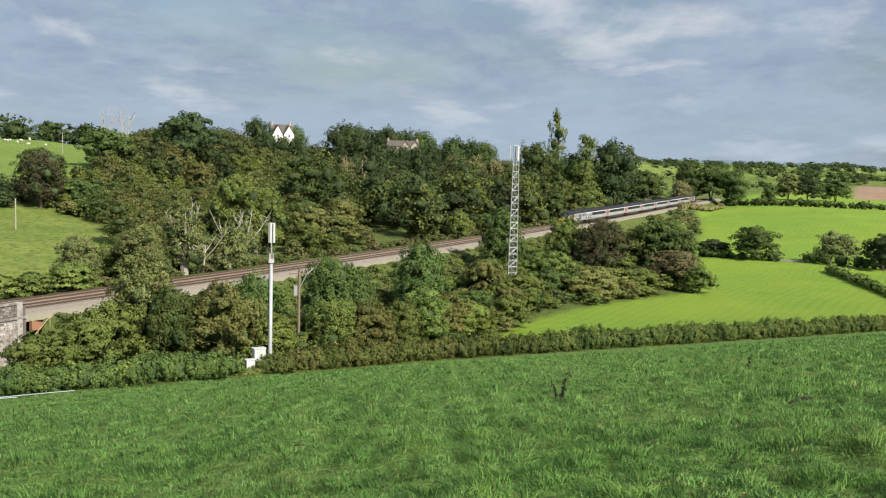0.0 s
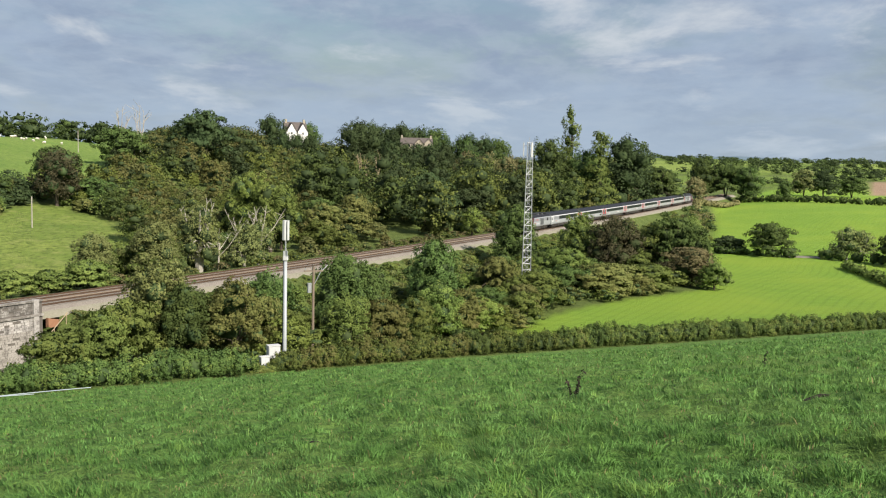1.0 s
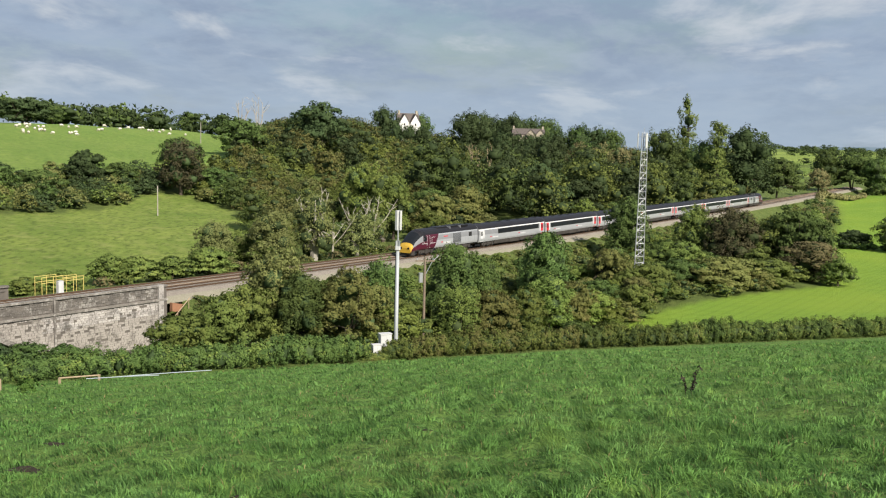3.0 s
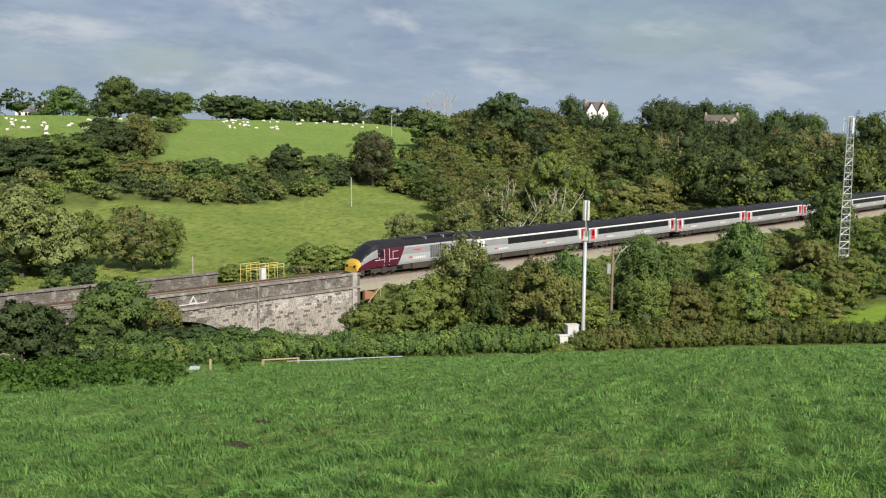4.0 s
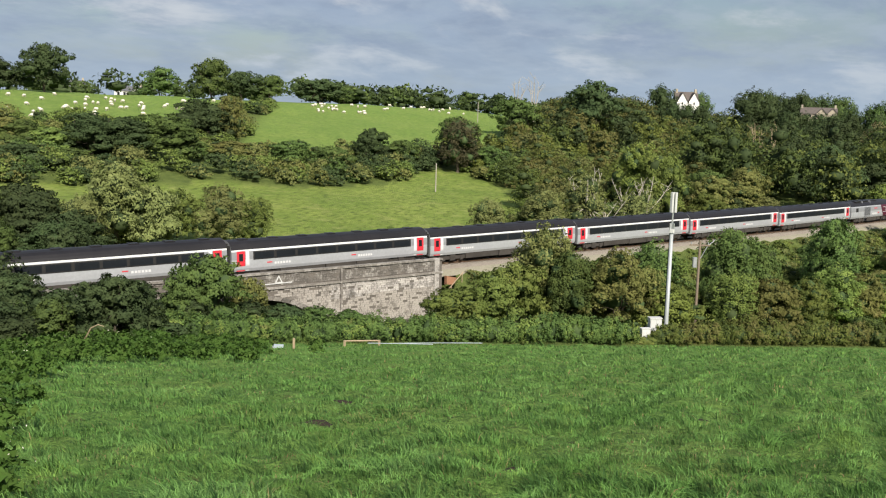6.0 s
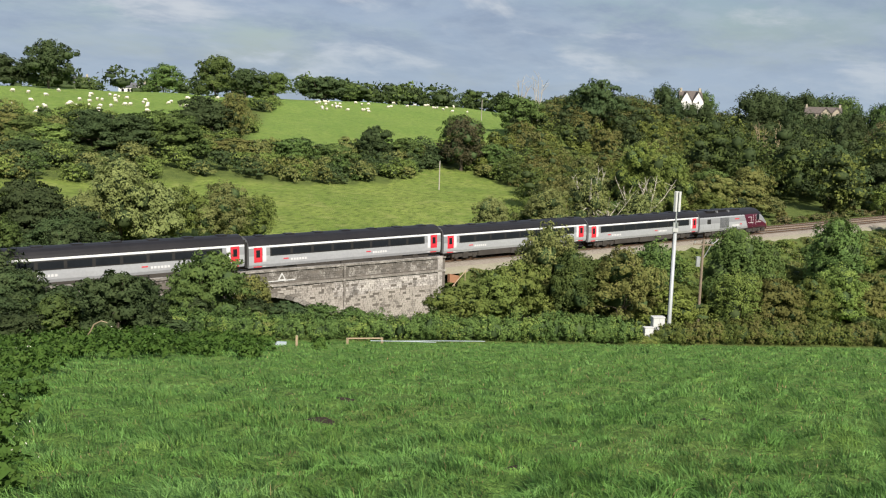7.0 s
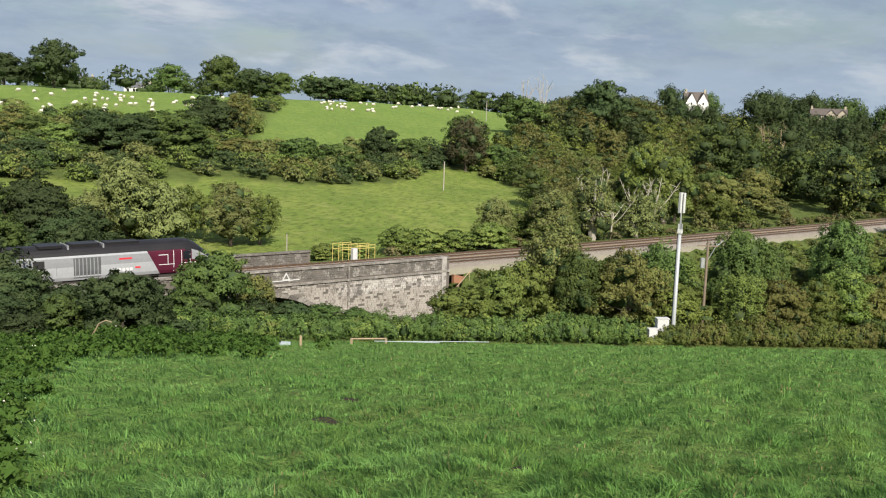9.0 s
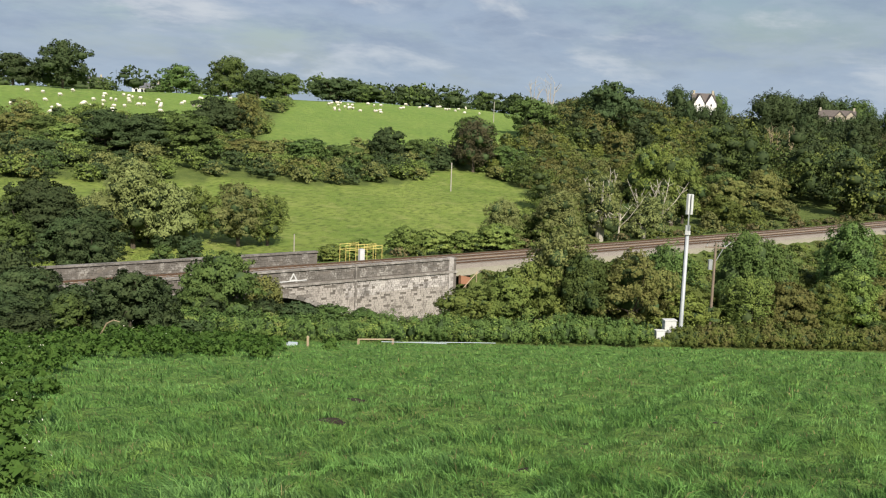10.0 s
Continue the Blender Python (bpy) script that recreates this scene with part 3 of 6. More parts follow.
# ---- the railway ----
def ribbon(name, profile, s0, s1, step, mats, label, category, kind="structure", wobble=0.0, parent=None):
    """A strip along the line: profile of (offset to the far side, height over the rail, slot)."""
    sh = Shape()
    rows = []
    s = s0
    rnd = random.Random(name)
    while s <= s1 + 0.01:
        p, h = track(s)
        nrm = Vector((-math.sin(h), math.cos(h), 0))
        rows.append([p + nrm * o + Vector((0, 0, z + (rnd.uniform(-wobble, wobble) if wobble else 0))) for o, z, _ in profile])
        s += step
    n = len(profile)
    for r in rows:
        sh.v += [tuple(q) for q in r]
    for i in range(len(rows) - 1):
        for j in range(n - 1):
            sh.f.append((i * n + j, (i + 1) * n + j, (i + 1) * n + j + 1, i * n + j + 1)); sh.m.append(profile[j][2])
    if parent is not None:
        return part(name, sh, mats, parent)
    ob = new(name, sh.mesh(name, mats))
    return tagged(ob, label, category, kind=kind)


def build_railway():
    deck = [(-2.74, -0.5, 2), (-2.2, -0.5, 0), (-1.5, -0.2, 0), (1.5, -0.2, 0), (1.75, -0.3, 1), (1.95, -0.2, 1), (4.95, -0.2, 1), (5.6, -0.5, 2), (6.34, -0.5, 2)]
    ribbon("bridge_deck", deck, 292, 352.6, 3.03, [M["ballast"], M["ballast_old"], M["cess"]], "ballasted railway deck carried by the stone bridge", "track bed")
    bed = [(-2.85, -1.1, 2), (-2.45, -0.68, 2), (-2.1, -0.5, 0), (-1.5, -0.2, 0), (1.5, -0.2, 0), (1.75, -0.3, 1), (1.95, -0.2, 1),
                         (4.95, -0.2, 1), (5.9, -0.6, 2), (7.4, -0.95, 2)]
    for a, e in ((64, 292), (352.6, 780)):
        ribbon("track_bed", bed, a, e, (e - a) / 76 if a < 100 else (e - a) / 142, [M["ballast"], M["ballast_old"], M["cess"]],
               "double railway ballast bed, grey-brown stone with gravel cess", "track bed", wobble=0.02)
    for off, nm in ((0.0, "near"), (3.45, "far")):
        tr = thing("railway_track", "steel railway track on concrete sleepers in stone ballast", "track", "railway tracks", "structure")
        for g in (-0.755, 0.755):
            o = off + g
            ribbon("rail", [(o - 0.07, -0.16, 0), (o - 0.02, -0.13, 0), (o - 0.036, -0.03, 0), (o - 0.036, 0, 1), (o + 0.036, 0, 0),
                            (o + 0.036, -0.03, 0), (o + 0.02, -0.13, 0), (o + 0.07, -0.16, 0)], 64, 780, 4.0, [M["rail"], M["railhead"]], "", "", parent=tr)
        sh = Shape()
        s = 250.0
        while s < 640:
            p, h = track(s)
            sh.box(-0.13, -1.25, -0.28, 0.13, 1.25, -0.165, turn=Matrix.Translation(p + Vector((-math.sin(h), math.cos(h), 0)) * off) @ Matrix.Rotation(h, 4, "Z"))
            s += 0.72
        tagged(part("sleepers", sh, M["sleeper"], tr), kind="stuff")


build_railway()


# ---- the train ----
COACH = [(1.27, 0.98), (1.36, 1.25), (1.37, 1.7), (1.36, 2.08), (1.345, 2.45), (1.31, 2.82), (1.27, 2.98), (1.17, 3.22), (0.98, 3.47), (0.68, 3.66), (0.34, 3.76), (0.0, 3.79)]


def loft(sh, stations, slots, caps=(3, 3)):
    """Skin between mirrored half profiles at stations of (x, [(y, z), ...])."""
    n = len(stations[0][1])
    k = len(sh.v)
    for x, prof in stations:
        lo, hi = x if isinstance(x, tuple) else (x, x)       # a pair leans the station: below, above
        at = [lo + (hi - lo) * min((z - 0.98) / 2.0, 1.0) for _, z in prof]
        ring = [(u, y, z) for u, (y, z) in zip(at, prof)] + [(u, -y, z) for u, (y, z) in zip(at[-2::-1], prof[-2::-1])]
        sh.v += ring
    w = 2 * n - 1
    for i in range(len(stations) - 1):
        for j in range(w - 1):
            sl = slots[j if j < n - 1 else w - 2 - j]
            sl = sl[i] if isinstance(sl, (list, tuple)) else sl
            sh.f.append((k + i * w + j, k + i * w + j + 1, k + (i + 1) * w + j + 1, k + (i + 1) * w + j)); sh.m.append(sl)
    sh.f += [tuple(k + j for j in range(w)), tuple(k + (len(stations) - 1) * w + j for j in range(w - 1, -1, -1))]
    sh.m += list(caps)


def bogie(car, x, base):
    b = Shape()
    for side in (-1, 1):
        b.box(x - base / 2 - 0.55, side * 1.05 - 0.07, 0.42, x + base / 2 + 0.55, side * 1.05 + 0.07, 0.78)
        b.box(x - 0.35, side * 1.1 - 0.12, 0.3, x + 0.35, side * 1.1 + 0.12, 0.95)
        for e in (-1, 1):
            b.box(x + e * base / 2 - 0.2, side * 1.1 - 0.12, 0.3, x + e * base / 2 + 0.2, side * 1.1 + 0.12, 0.66)
    b.box(x - 0.3, -1.0, 0.45, x + 0.3, 1.0, 0.8)
    bo = part("bogie", b, M["under"], car)
    for e in (-1, 1):
        for side in (-1, 1):
            w = Shape()
            cx = x + e * base / 2
            w.tube([(cx, side * 0.69, 0.457), (cx, side * 0.83, 0.457)], 0.457, 18)
            part("wheel", w, M["rail"], bo)


def plate(sh, x0, x1, z0, z1, proud=0.012, slot=0, sides=(-1, 1)):
    """A panel that follows the curve of the body's side."""
    def wide(z):
        return float(np.interp(z, [p[1] for p in COACH], [p[0] for p in COACH]))
    zs = [z0 + (z1 - z0) * i / 3 for i in range(4)]
    for side in sides:
        for i in range(3):
            a, b = wide(zs[i]) + proud, wide(zs[i + 1]) + proud
            pts = [(x0, side * a, zs[i]), (x1, side * a, zs[i]), (x1, side * b, zs[i + 1]), (x0, side * b, zs[i + 1])]
            sh.poly(pts if side < 0 else pts[::-1], slot)
        for i in (0, 3):
            w0 = wide(zs[i])
            pts = [(x0, side * w0, zs[i]), (x1, side * w0, zs[i]), (x1, side * (w0 + proud), zs[i]), (x0, side * (w0 + proud), zs[i])]
            sh.poly(pts, slot)
        for x in (x0, x1):
            sh.poly([(x, side * wide(zs[0]), zs[0]), (x, side * (wide(zs[0]) + proud), zs[0]), (x, side * (wide(zs[3]) + proud), zs[3]), (x, side * wide(zs[3]), zs[3])], slot)


def panel(name, mat, parent, x0, x1, z0, z1, proud, label="", both=True):
    """The same panel as a part of its own on each side; returns the two."""
    out = []
    for side in (-1, 1):
        sh = Shape()
        plate(sh, x0, x1, z0, z1, proud, 0, (side,))
        out.append(part(name, sh, mat, parent[side > 0] if isinstance(parent, list) else parent, label))
    return out


def make_coach(name="passenger_coach", first=False):
    car = thing(name, "silver passenger coach with black window band, dark roof and red doors" if not first else
                "silver catering coach with white door, dark roof and short window band", "railway coach", "train")
    half = 11.28
    b = Shape()
    #        body sides, stripe, roof
    slots = [0, 0, 0, 1, 1, 2, 4, 4, 4, 4, 4]
    loft(b, [(-half, COACH), (half, COACH)], slots)
    part("body", b, [M["silver"], M["grey_band"], M["train_white"], M["grey_band"], M["train_roof"]], car)
    r = Shape()
    for x in np.arange(-9.6, 10, 3.2):
        r.box(x - 0.45, -0.35, 3.72, x + 0.45, 0.35, 3.83)
    tagged(part("roof_vents", r, M["train_roof"], car), kind="stuff")
    x1 = 9.1 if not first else 5.2
    band = panel("window_band", M["black"], car, -9.1, x1, 2.0, 2.78, 0.012, "black window band")
    n = 8 if not first else 6
    step = (x1 + 9.1) / n
    for i in range(n):
        panel("window", M["glass"], band, -9.1 + i * step + 0.14, -9.1 + (i + 1) * step - 0.14, 2.1, 2.68, 0.02)
    for e in (-1, 1):
        pale = first and e > 0
        dr = panel("door", M["train_white"] if pale else M["door_red"], car, e * 10.35 - 0.42, e * 10.35 + 0.42, 1.02, 2.86, 0.018,
                   "white crew door" if pale else "red passenger door")
        panel("door_window", M["glass"], dr, e * 10.35 - 0.2, e * 10.35 + 0.2, 1.95, 2.62, 0.03)
        panel("door_surround", M["train_white"], car, e * 9.68 - 0.17, e * 9.68 + 0.17, 1.05, 2.86, 0.014)
        gw = Shape()
        x_in, x_out = sorted((e * 11.27, e * 11.49))
        gw.box(x_in, -1.05, 1.0, x_out, 1.05, 3.35)
        part("gangway", gw, M["black"], car)
    mk = Shape()
    for x in (-4.2, 5.2):
        for i in range(6):
            plate(mk, x + i * 0.3, x + i * 0.3 + 0.2, 1.45, 1.66, 0.016)
    tagged(part("lettering", mk, M["train_white"], car), kind="stuff")
    bd = Shape()
    for x in (-4.2, 5.2):
        plate(bd, x + 1.95, x + 2.5, 1.62, 1.72, 0.016)
    tagged(part("mark", bd, M["door_red"], car), kind="stuff")
    u = Shape()
    for side in (-1, 1):
        for xa, xb, z in ((-6.3, -2.4, 0.42), (-2.3, 1.2, 0.36), (1.3, 6.2, 0.42)):
            u.box(xa, side * 1.22 - 0.09, z, xb, side * 1.22 + 0.09, 1.0, bevel=0.03)
    u.box(-11.2, -1.1, 0.82, 11.2, 1.1, 1.0)
    part("underframe", u, M["under"], car)
    for x in (-8.0, 8.0):
        bogie(car, x, 2.6)
    return car


def make_power_car():
    """Its cab looks along +x."""
    car = thing("power_car", "silver and plum diesel power car with yellow nose and dark roof", "locomotive", "train")
    P = COACH
    def squeeze(kw, top, low=0.98):
        return [(y * kw, low + (z - 0.98) * (top - low) / (3.79 - 0.98)) for y, z in P]
    st = [(-8.75, P), ((3.3, 2.2), P), (5.6, P), (6.2, squeeze(0.99, 3.72)), (6.85, squeeze(0.965, 3.42)), (7.55, squeeze(0.92, 2.86, 0.94)),
          (8.1, squeeze(0.88, 2.36, 0.9)), (8.45, squeeze(0.85, 2.02, 0.84)), (8.75, squeeze(0.80, 1.62, 0.66)), (8.88, squeeze(0.74, 1.30, 0.6))]
    # slots by station: silver, mid grey, plum, roof, yellow, glass; the plum ends on a slant
    low0 = [0, 3, 3, 3, 3, 3, 3, 3, 3]
    low1 = [0, 3, 3, 3, 3, 3, 3, 3, 5]
    up1 = [1, 3, 3, 1, 1, 1, 1, 5, 5]
    up2 = [1, 3, 3, 1, 1, 1, 1, 5, 5]
    rs = [0, 3, 4, 1, 1, 1, 6, 5, 5]
    rf = [4, 4, 4, 4, 6, 6, 6, 5, 5]
    b = Shape()
    loft(b, st, [low0, low0, low1, up1, up2, rs, rf, rf, rf, rf, rf], (1, 5))
    part("body", b, [M["silver"], M["grey_band"], M["grey_band"], M["plum"], M["train_roof"], M["nose_yellow"], M["glass"]], car, flat=True)
    gr = panel("grille", M["grille"], car, -3.9, -1.7, 1.15, 2.78, 0.02, "dark grey radiator grille")
    for i in range(7):
        panel("slat", M["grey_band"], gr, -3.8 + i * 0.3, -3.72 + i * 0.3, 1.2, 2.74, 0.04)
    panel("guard_window", M["black"], car, -7.0, -6.15, 2.05, 2.7, 0.02)
    for xx in (-5.6, 4.9, -8.2):
        for e in (-1, 1):
            panel("door_handrail", M["train_white"] if xx > 0 else M["grey_band"], car, xx + e * 0.36 - 0.025, xx + e * 0.36 + 0.025, 1.1, 2.9, 0.02)
    panel("cab_window", M["glass"], car, 5.4, 6.1, 2.1, 2.8, 0.02)
    ln = Shape()
    for x0, x1, z0, z1 in ((4.0, 4.05, 1.7, 2.6), (3.2, 4.0, 2.55, 2.6), (3.2, 4.6, 1.72, 1.77), (5.3, 6.6, 1.75, 1.8), (6.0, 6.05, 1.8, 2.8)):
        plate(ln, x0, x1, z0, z1, 0.018)
    tagged(part("livery_line", ln, M["train_white"], car), kind="stuff")
    mk = Shape()
    for i in range(6):
        plate(mk, -0.9 + i * 0.32, -0.68 + i * 0.32, 1.45, 1.7, 0.016)
    tagged(part("lettering", mk, M["train_white"], car), kind="stuff")
    md = Shape()
    plate(md, 1.15, 1.6, 1.62, 1.76, 0.016)
    plate(md, -0.2, 0.9, 2.42, 2.56, 0.016)
    tagged(part("mark", md, M["door_red"], car), kind="stuff")
    for side in (-1, 1):
        l = Shape()
        l.tube([(8.6, side * 0.62, 1.30), (8.93, side * 0.62, 1.24)], 0.15, 12)
        part("headlight", l, M["glass"], car)
    sc = Shape()
    sc.box(-6.5, -0.95, 3.6, -4.6, 0.95, 3.83, bevel=0.1)
    sc.box(-3.9, -0.8, 3.6, -1.6, 0.8, 3.85, bevel=0.1)
    sc.box(-1.0, -0.7, 3.6, 1.8, 0.7, 3.82, bevel=0.1)
    tagged(part("roof_hatch", sc, M["train_roof"], car), kind="stuff")
    rb = Shape()
    for x in (-1.35, -4.2):
        rb.box(x - 0.06, -1.0, 3.45, x + 0.06, 1.0, 3.8)
    tagged(part("roof_rib", rb, M["grey_band"], car), kind="stuff")
    u = Shape()
    for side in (-1, 1):
        u.box(-2.6, side * 1.2 - 0.1, 0.35, 1.0, side * 1.2 + 0.1, 1.0, bevel=0.03)
        u.box(1.2, side * 1.2 - 0.1, 0.45, 2.4, side * 1.2 + 0.1, 1.0, bevel=0.03)
    u.box(-8.7, -1.1, 0.8, 7.8, 1.1, 1.0)
    u.box(7.7, -1.1, 0.25, 8.5, 1.1, 0.95, bevel=0.2)
    part("underframe", u, M["under"], car)
    for x in (-5.15, 5.15):
        bogie(car, x, 2.6)
    return car


# nose at 331.9 m along the line when the clock says 4.5 s, 44.2 m/s
SPEED, NOSE = 44.2, 331.9
lead = make_power_car()
catering = make_coach("catering_coach", True)
coach = make_coach()
CARS = [(lead, 8.9, False), (catering, 17.8 + 11.5, False), (coach, 17.8 + 34.5, False)]
for i in range(2, 7):
    CARS.append((copy_thing(coach, Matrix()), 17.8 + 11.5 + 23.0 * i + 0.0, False))
CARS[2] = (coach, 17.8 + 34.5, False)
CARS.append((copy_thing(lead, Matrix()), 17.8 + 23.0 * 7 + 8.9, True))
CARS[2:8] = [(c[0], 17.8 + 11.5 + 23.0 * (k + 1), False) for k, c in enumerate(CARS[2:8])]
for k, c in enumerate(CARS):
    c[0].name = "power_car" if k in (0, 8) else "passenger_coach"


def car_pose(back, t, turned):
    u = t - 4.5                  # it gathers a little speed down the bank
    s = NOSE - SPEED * u - (0.3 if u < 0 else 0.1) * u * u + back
    p, h = track(s)
    a = (p - track(s - 8)[0])
    return pose(p.x, p.y, p.z, 0, 0, math.degrees(h) + (0 if turned else 180))


# ---- plants ----
def leaf_cloud(rs, lobes, n, size, up=0.35, jitter=0.3, sprays=20, low=-0.35):
    """n leaf sprays on tufts that cover a cluster of lobes (x, y, z, rx, ry, rz): three corners and a shading direction each."""
    lobes = np.array(lobes)
    m = len(lobes)
    area = lobes[:, 3] * lobes[:, 5]
    pick = rs.choice(m, n, p=area / area.sum())
    tuft = rs.normal(size=(m, sprays, 3)); tuft /= np.linalg.norm(tuft, axis=2)[:, :, None]
    tuft[:, :, 2] = np.where(tuft[:, :, 2] < low, -tuft[:, :, 2] * 0.6, tuft[:, :, 2])
    reach = rs.uniform(0.62, 0.94, (m, sprays, 1))
    girth = rs.uniform(0.22, 0.40, (m, sprays, 1))
    which = rs.randint(0, sprays, n)
    o = tuft[pick, which]
    d = rs.normal(size=(n, 3)); d /= np.linalg.norm(d, axis=1)[:, None]
    d = d + 0.75 * o; d /= np.linalg.norm(d, axis=1)[:, None]
    rad = 1 - np.abs(rs.normal(0, jitter, n))
    half = lobes[pick, 3:]
    c = lobes[pick, :3] + o * half * reach[pick, which] + d * half * girth[pick, which] * rad[:, None]
    soft = 0.55 * d + 0.6 * o + rs.normal(0, 0.16, (n, 3)); soft[:, 2] += up * 0.5
    soft /= np.linalg.norm(soft, axis=1)[:, None]
    nrm = soft + rs.normal(0, 0.36, (n, 3))
    nrm /= np.linalg.norm(nrm, axis=1)[:, None]
    a = np.cross(nrm, rs.normal(size=(n, 3))); a /= np.linalg.norm(a, axis=1)[:, None] + 1e-9
    b = np.cross(nrm, a)
    s = size * rs.uniform(0.55, 1.35, n)[:, None]
    w = s * rs.uniform(0.45, 0.8, n)[:, None]
    return np.stack([c - a * s - b * w * 0.4, c + a * s * 0.6 - b * w + nrm * s * 0.15, c + a * s * 0.3 + b * w * 1.1 - nrm * s * 0.12, soft], 1)


def leaf_mesh(name, packed, mats, index=None):
    """Leaves as loose triangles that take the light of the tuft they grow on."""
    me = cloud_mesh(name, packed[:, :3], [(0, 1, 2)], mats, index)
    me.normals_split_custom_set_from_vertices(np.repeat(packed[:, 3], 3, axis=0).astype(np.float32))
    return me


def blob(sh, lobes, shrink, rs):
    for lx, ly, lz, rx, ry, rz in lobes:
        k = len(sh.v)
        seg, rings = 5, 3
        for i in range(rings + 1):
            th = math.pi * i / rings
            for j in range(seg):
                ph = 2 * math.pi * j / seg
                g = shrink * rs.uniform(0.85, 1.1)
                sh.v.append((lx + rx * g * math.sin(th) * math.cos(ph), ly + ry * g * math.sin(th) * math.sin(ph), lz + rz * g * math.cos(th)))
        for i in range(rings):
            for j in range(seg):
                sh.f.append((k + i * seg + j, k + (i + 1) * seg + j, k + (i + 1) * seg + (j + 1) % seg, k + i * seg + (j + 1) % seg)); sh.m.append(0)


def tree_lobes(rs, form):
    """Crown of unit height 1 and width 1 standing on z = 0."""
    if form == "poplar":
        return [(rs.uniform(-.1, .1), rs.uniform(-.1, .1), z, (0.36 * (1.12 - z) + 0.10) * k, (0.36 * (1.12 - z) + 0.10) * k, 0.1) for z, k in zip(np.linspace(0.1, 0.93, 16), rs.uniform(0.55, 1.2, 16))]
    out = []
    n = 16 if form == "bush" else 22
    for i in range(n):
        a = 2.4 * i + rs.uniform(-0.5, 0.5)
        z = 0.16 + 0.66 * ((i + rs.uniform(0, 1)) / n)
        if form == "bush":
            rim = 0.37 * math.sqrt(max(1 - ((z - 0.1) / 0.85) ** 2, 0.02))
            q = rs.uniform(0.14, 0.21)
        else:
            rim = 0.335 * math.sin(math.pi * min(max((z + 0.22) / 1.2, 0), 1)) ** 0.8 * (1.0 if z > 0.3 else 0.85)
            q = rs.uniform(0.17, 0.235)
        r = rim * rs.uniform(0.55, 1.08)
        out.append((r * math.cos(a), r * math.sin(a), z, q, q, q * rs.uniform(0.62, 0.9)))
    out.append((0, 0, 0.84, 0.17, 0.17, 0.15))
    out.append((0.0, 0.03, 0.66, 0.31, 0.31, 0.26))
    out.append((0.05, 0, 0.42, 0.33, 0.33, 0.28))
    return out


PLANTS = {}


def plant_variant(form, key, leaf, count, size, h, w, seed):
    """Builds one plant of height h and width w; copies share its meshes."""
    rs = np.random.RandomState(seed)
    tree = thing("tree" if form != "bush" else "bush", "", "")
    k = np.array([w, w, h, w, w, h])
    lobes = [tuple(np.array(l) * k) for l in tree_lobes(rs, form)]
    part("crown", leaf_mesh("crown", leaf_cloud(rs, lobes, count, size), LEAF[leaf]), None, tree)
    # dark solid blobs behind the leaves put shade into the crown by colour
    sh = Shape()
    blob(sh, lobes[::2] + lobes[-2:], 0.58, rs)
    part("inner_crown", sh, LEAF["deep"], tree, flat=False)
    tk = Shape()
    bark = M["pale_bark"] if leaf == "birch" else M["bark"]
    r0 = h * (0.022 if form != "bush" else 0.012) * (1.5 if leaf == "birch" else 1)
    n_stem = 1 if form != "bush" else 3
    if leaf == "birch":
        n_stem = 3
    for sidx in range(n_stem):
        lean = rs.uniform(-0.09, 0.09, 2) * w * (2.5 if n_stem > 1 else 1)
        tk.tube([(0, 0, -0.6), (lean[0] * .3, lean[1] * .3, h * 0.3), (lean[0], lean[1], h * 0.62), (lean[0] * 1.2, lean[1] * 1.2, h * 0.86)],
                [r0 * 1.25, r0, r0 * 0.55, r0 * 0.15], 7)
        for l in lobes[: 8 if leaf == "birch" else 5]:
            z0 = h * rs.uniform(0.2, 0.5)
            tk.tube([(lean[0] * .6, lean[1] * .6, z0), ((lean[0] * .6 + l[0]) / 2, (lean[1] * .6 + l[1]) / 2, (z0 + l[2]) / 2 + 0.05 * h),
                     (l[0] * (1.25 if leaf == "birch" else 1), l[1] * (1.25 if leaf == "birch" else 1), l[2])], [r0 * 0.5, r0 * 0.32, r0 * 0.08], 5)
    part("trunk", tk, bark, tree)
    return tree


LABELS = {
    "dark": "dark green broadleaf tree in full leaf", "mid": "mid green bushy tree on the railway slope", "pale": "pale olive willow with airy crown",
    "rust": "green hawthorn bush turning rusty brown", "purple": "dark purplish-leaved tree among green ones", "grey": "grey-green half-bare tree with thin crown",
    "lime": "bright yellow-green young bush", "deep": "deep green broadleaf tree", "olive": "dull olive-green hawthorn bush",
    "birch": "pale birch with white forked limbs and thin leaves", "poplar": "tall narrow poplar rising over the wood",
}
USED = set()


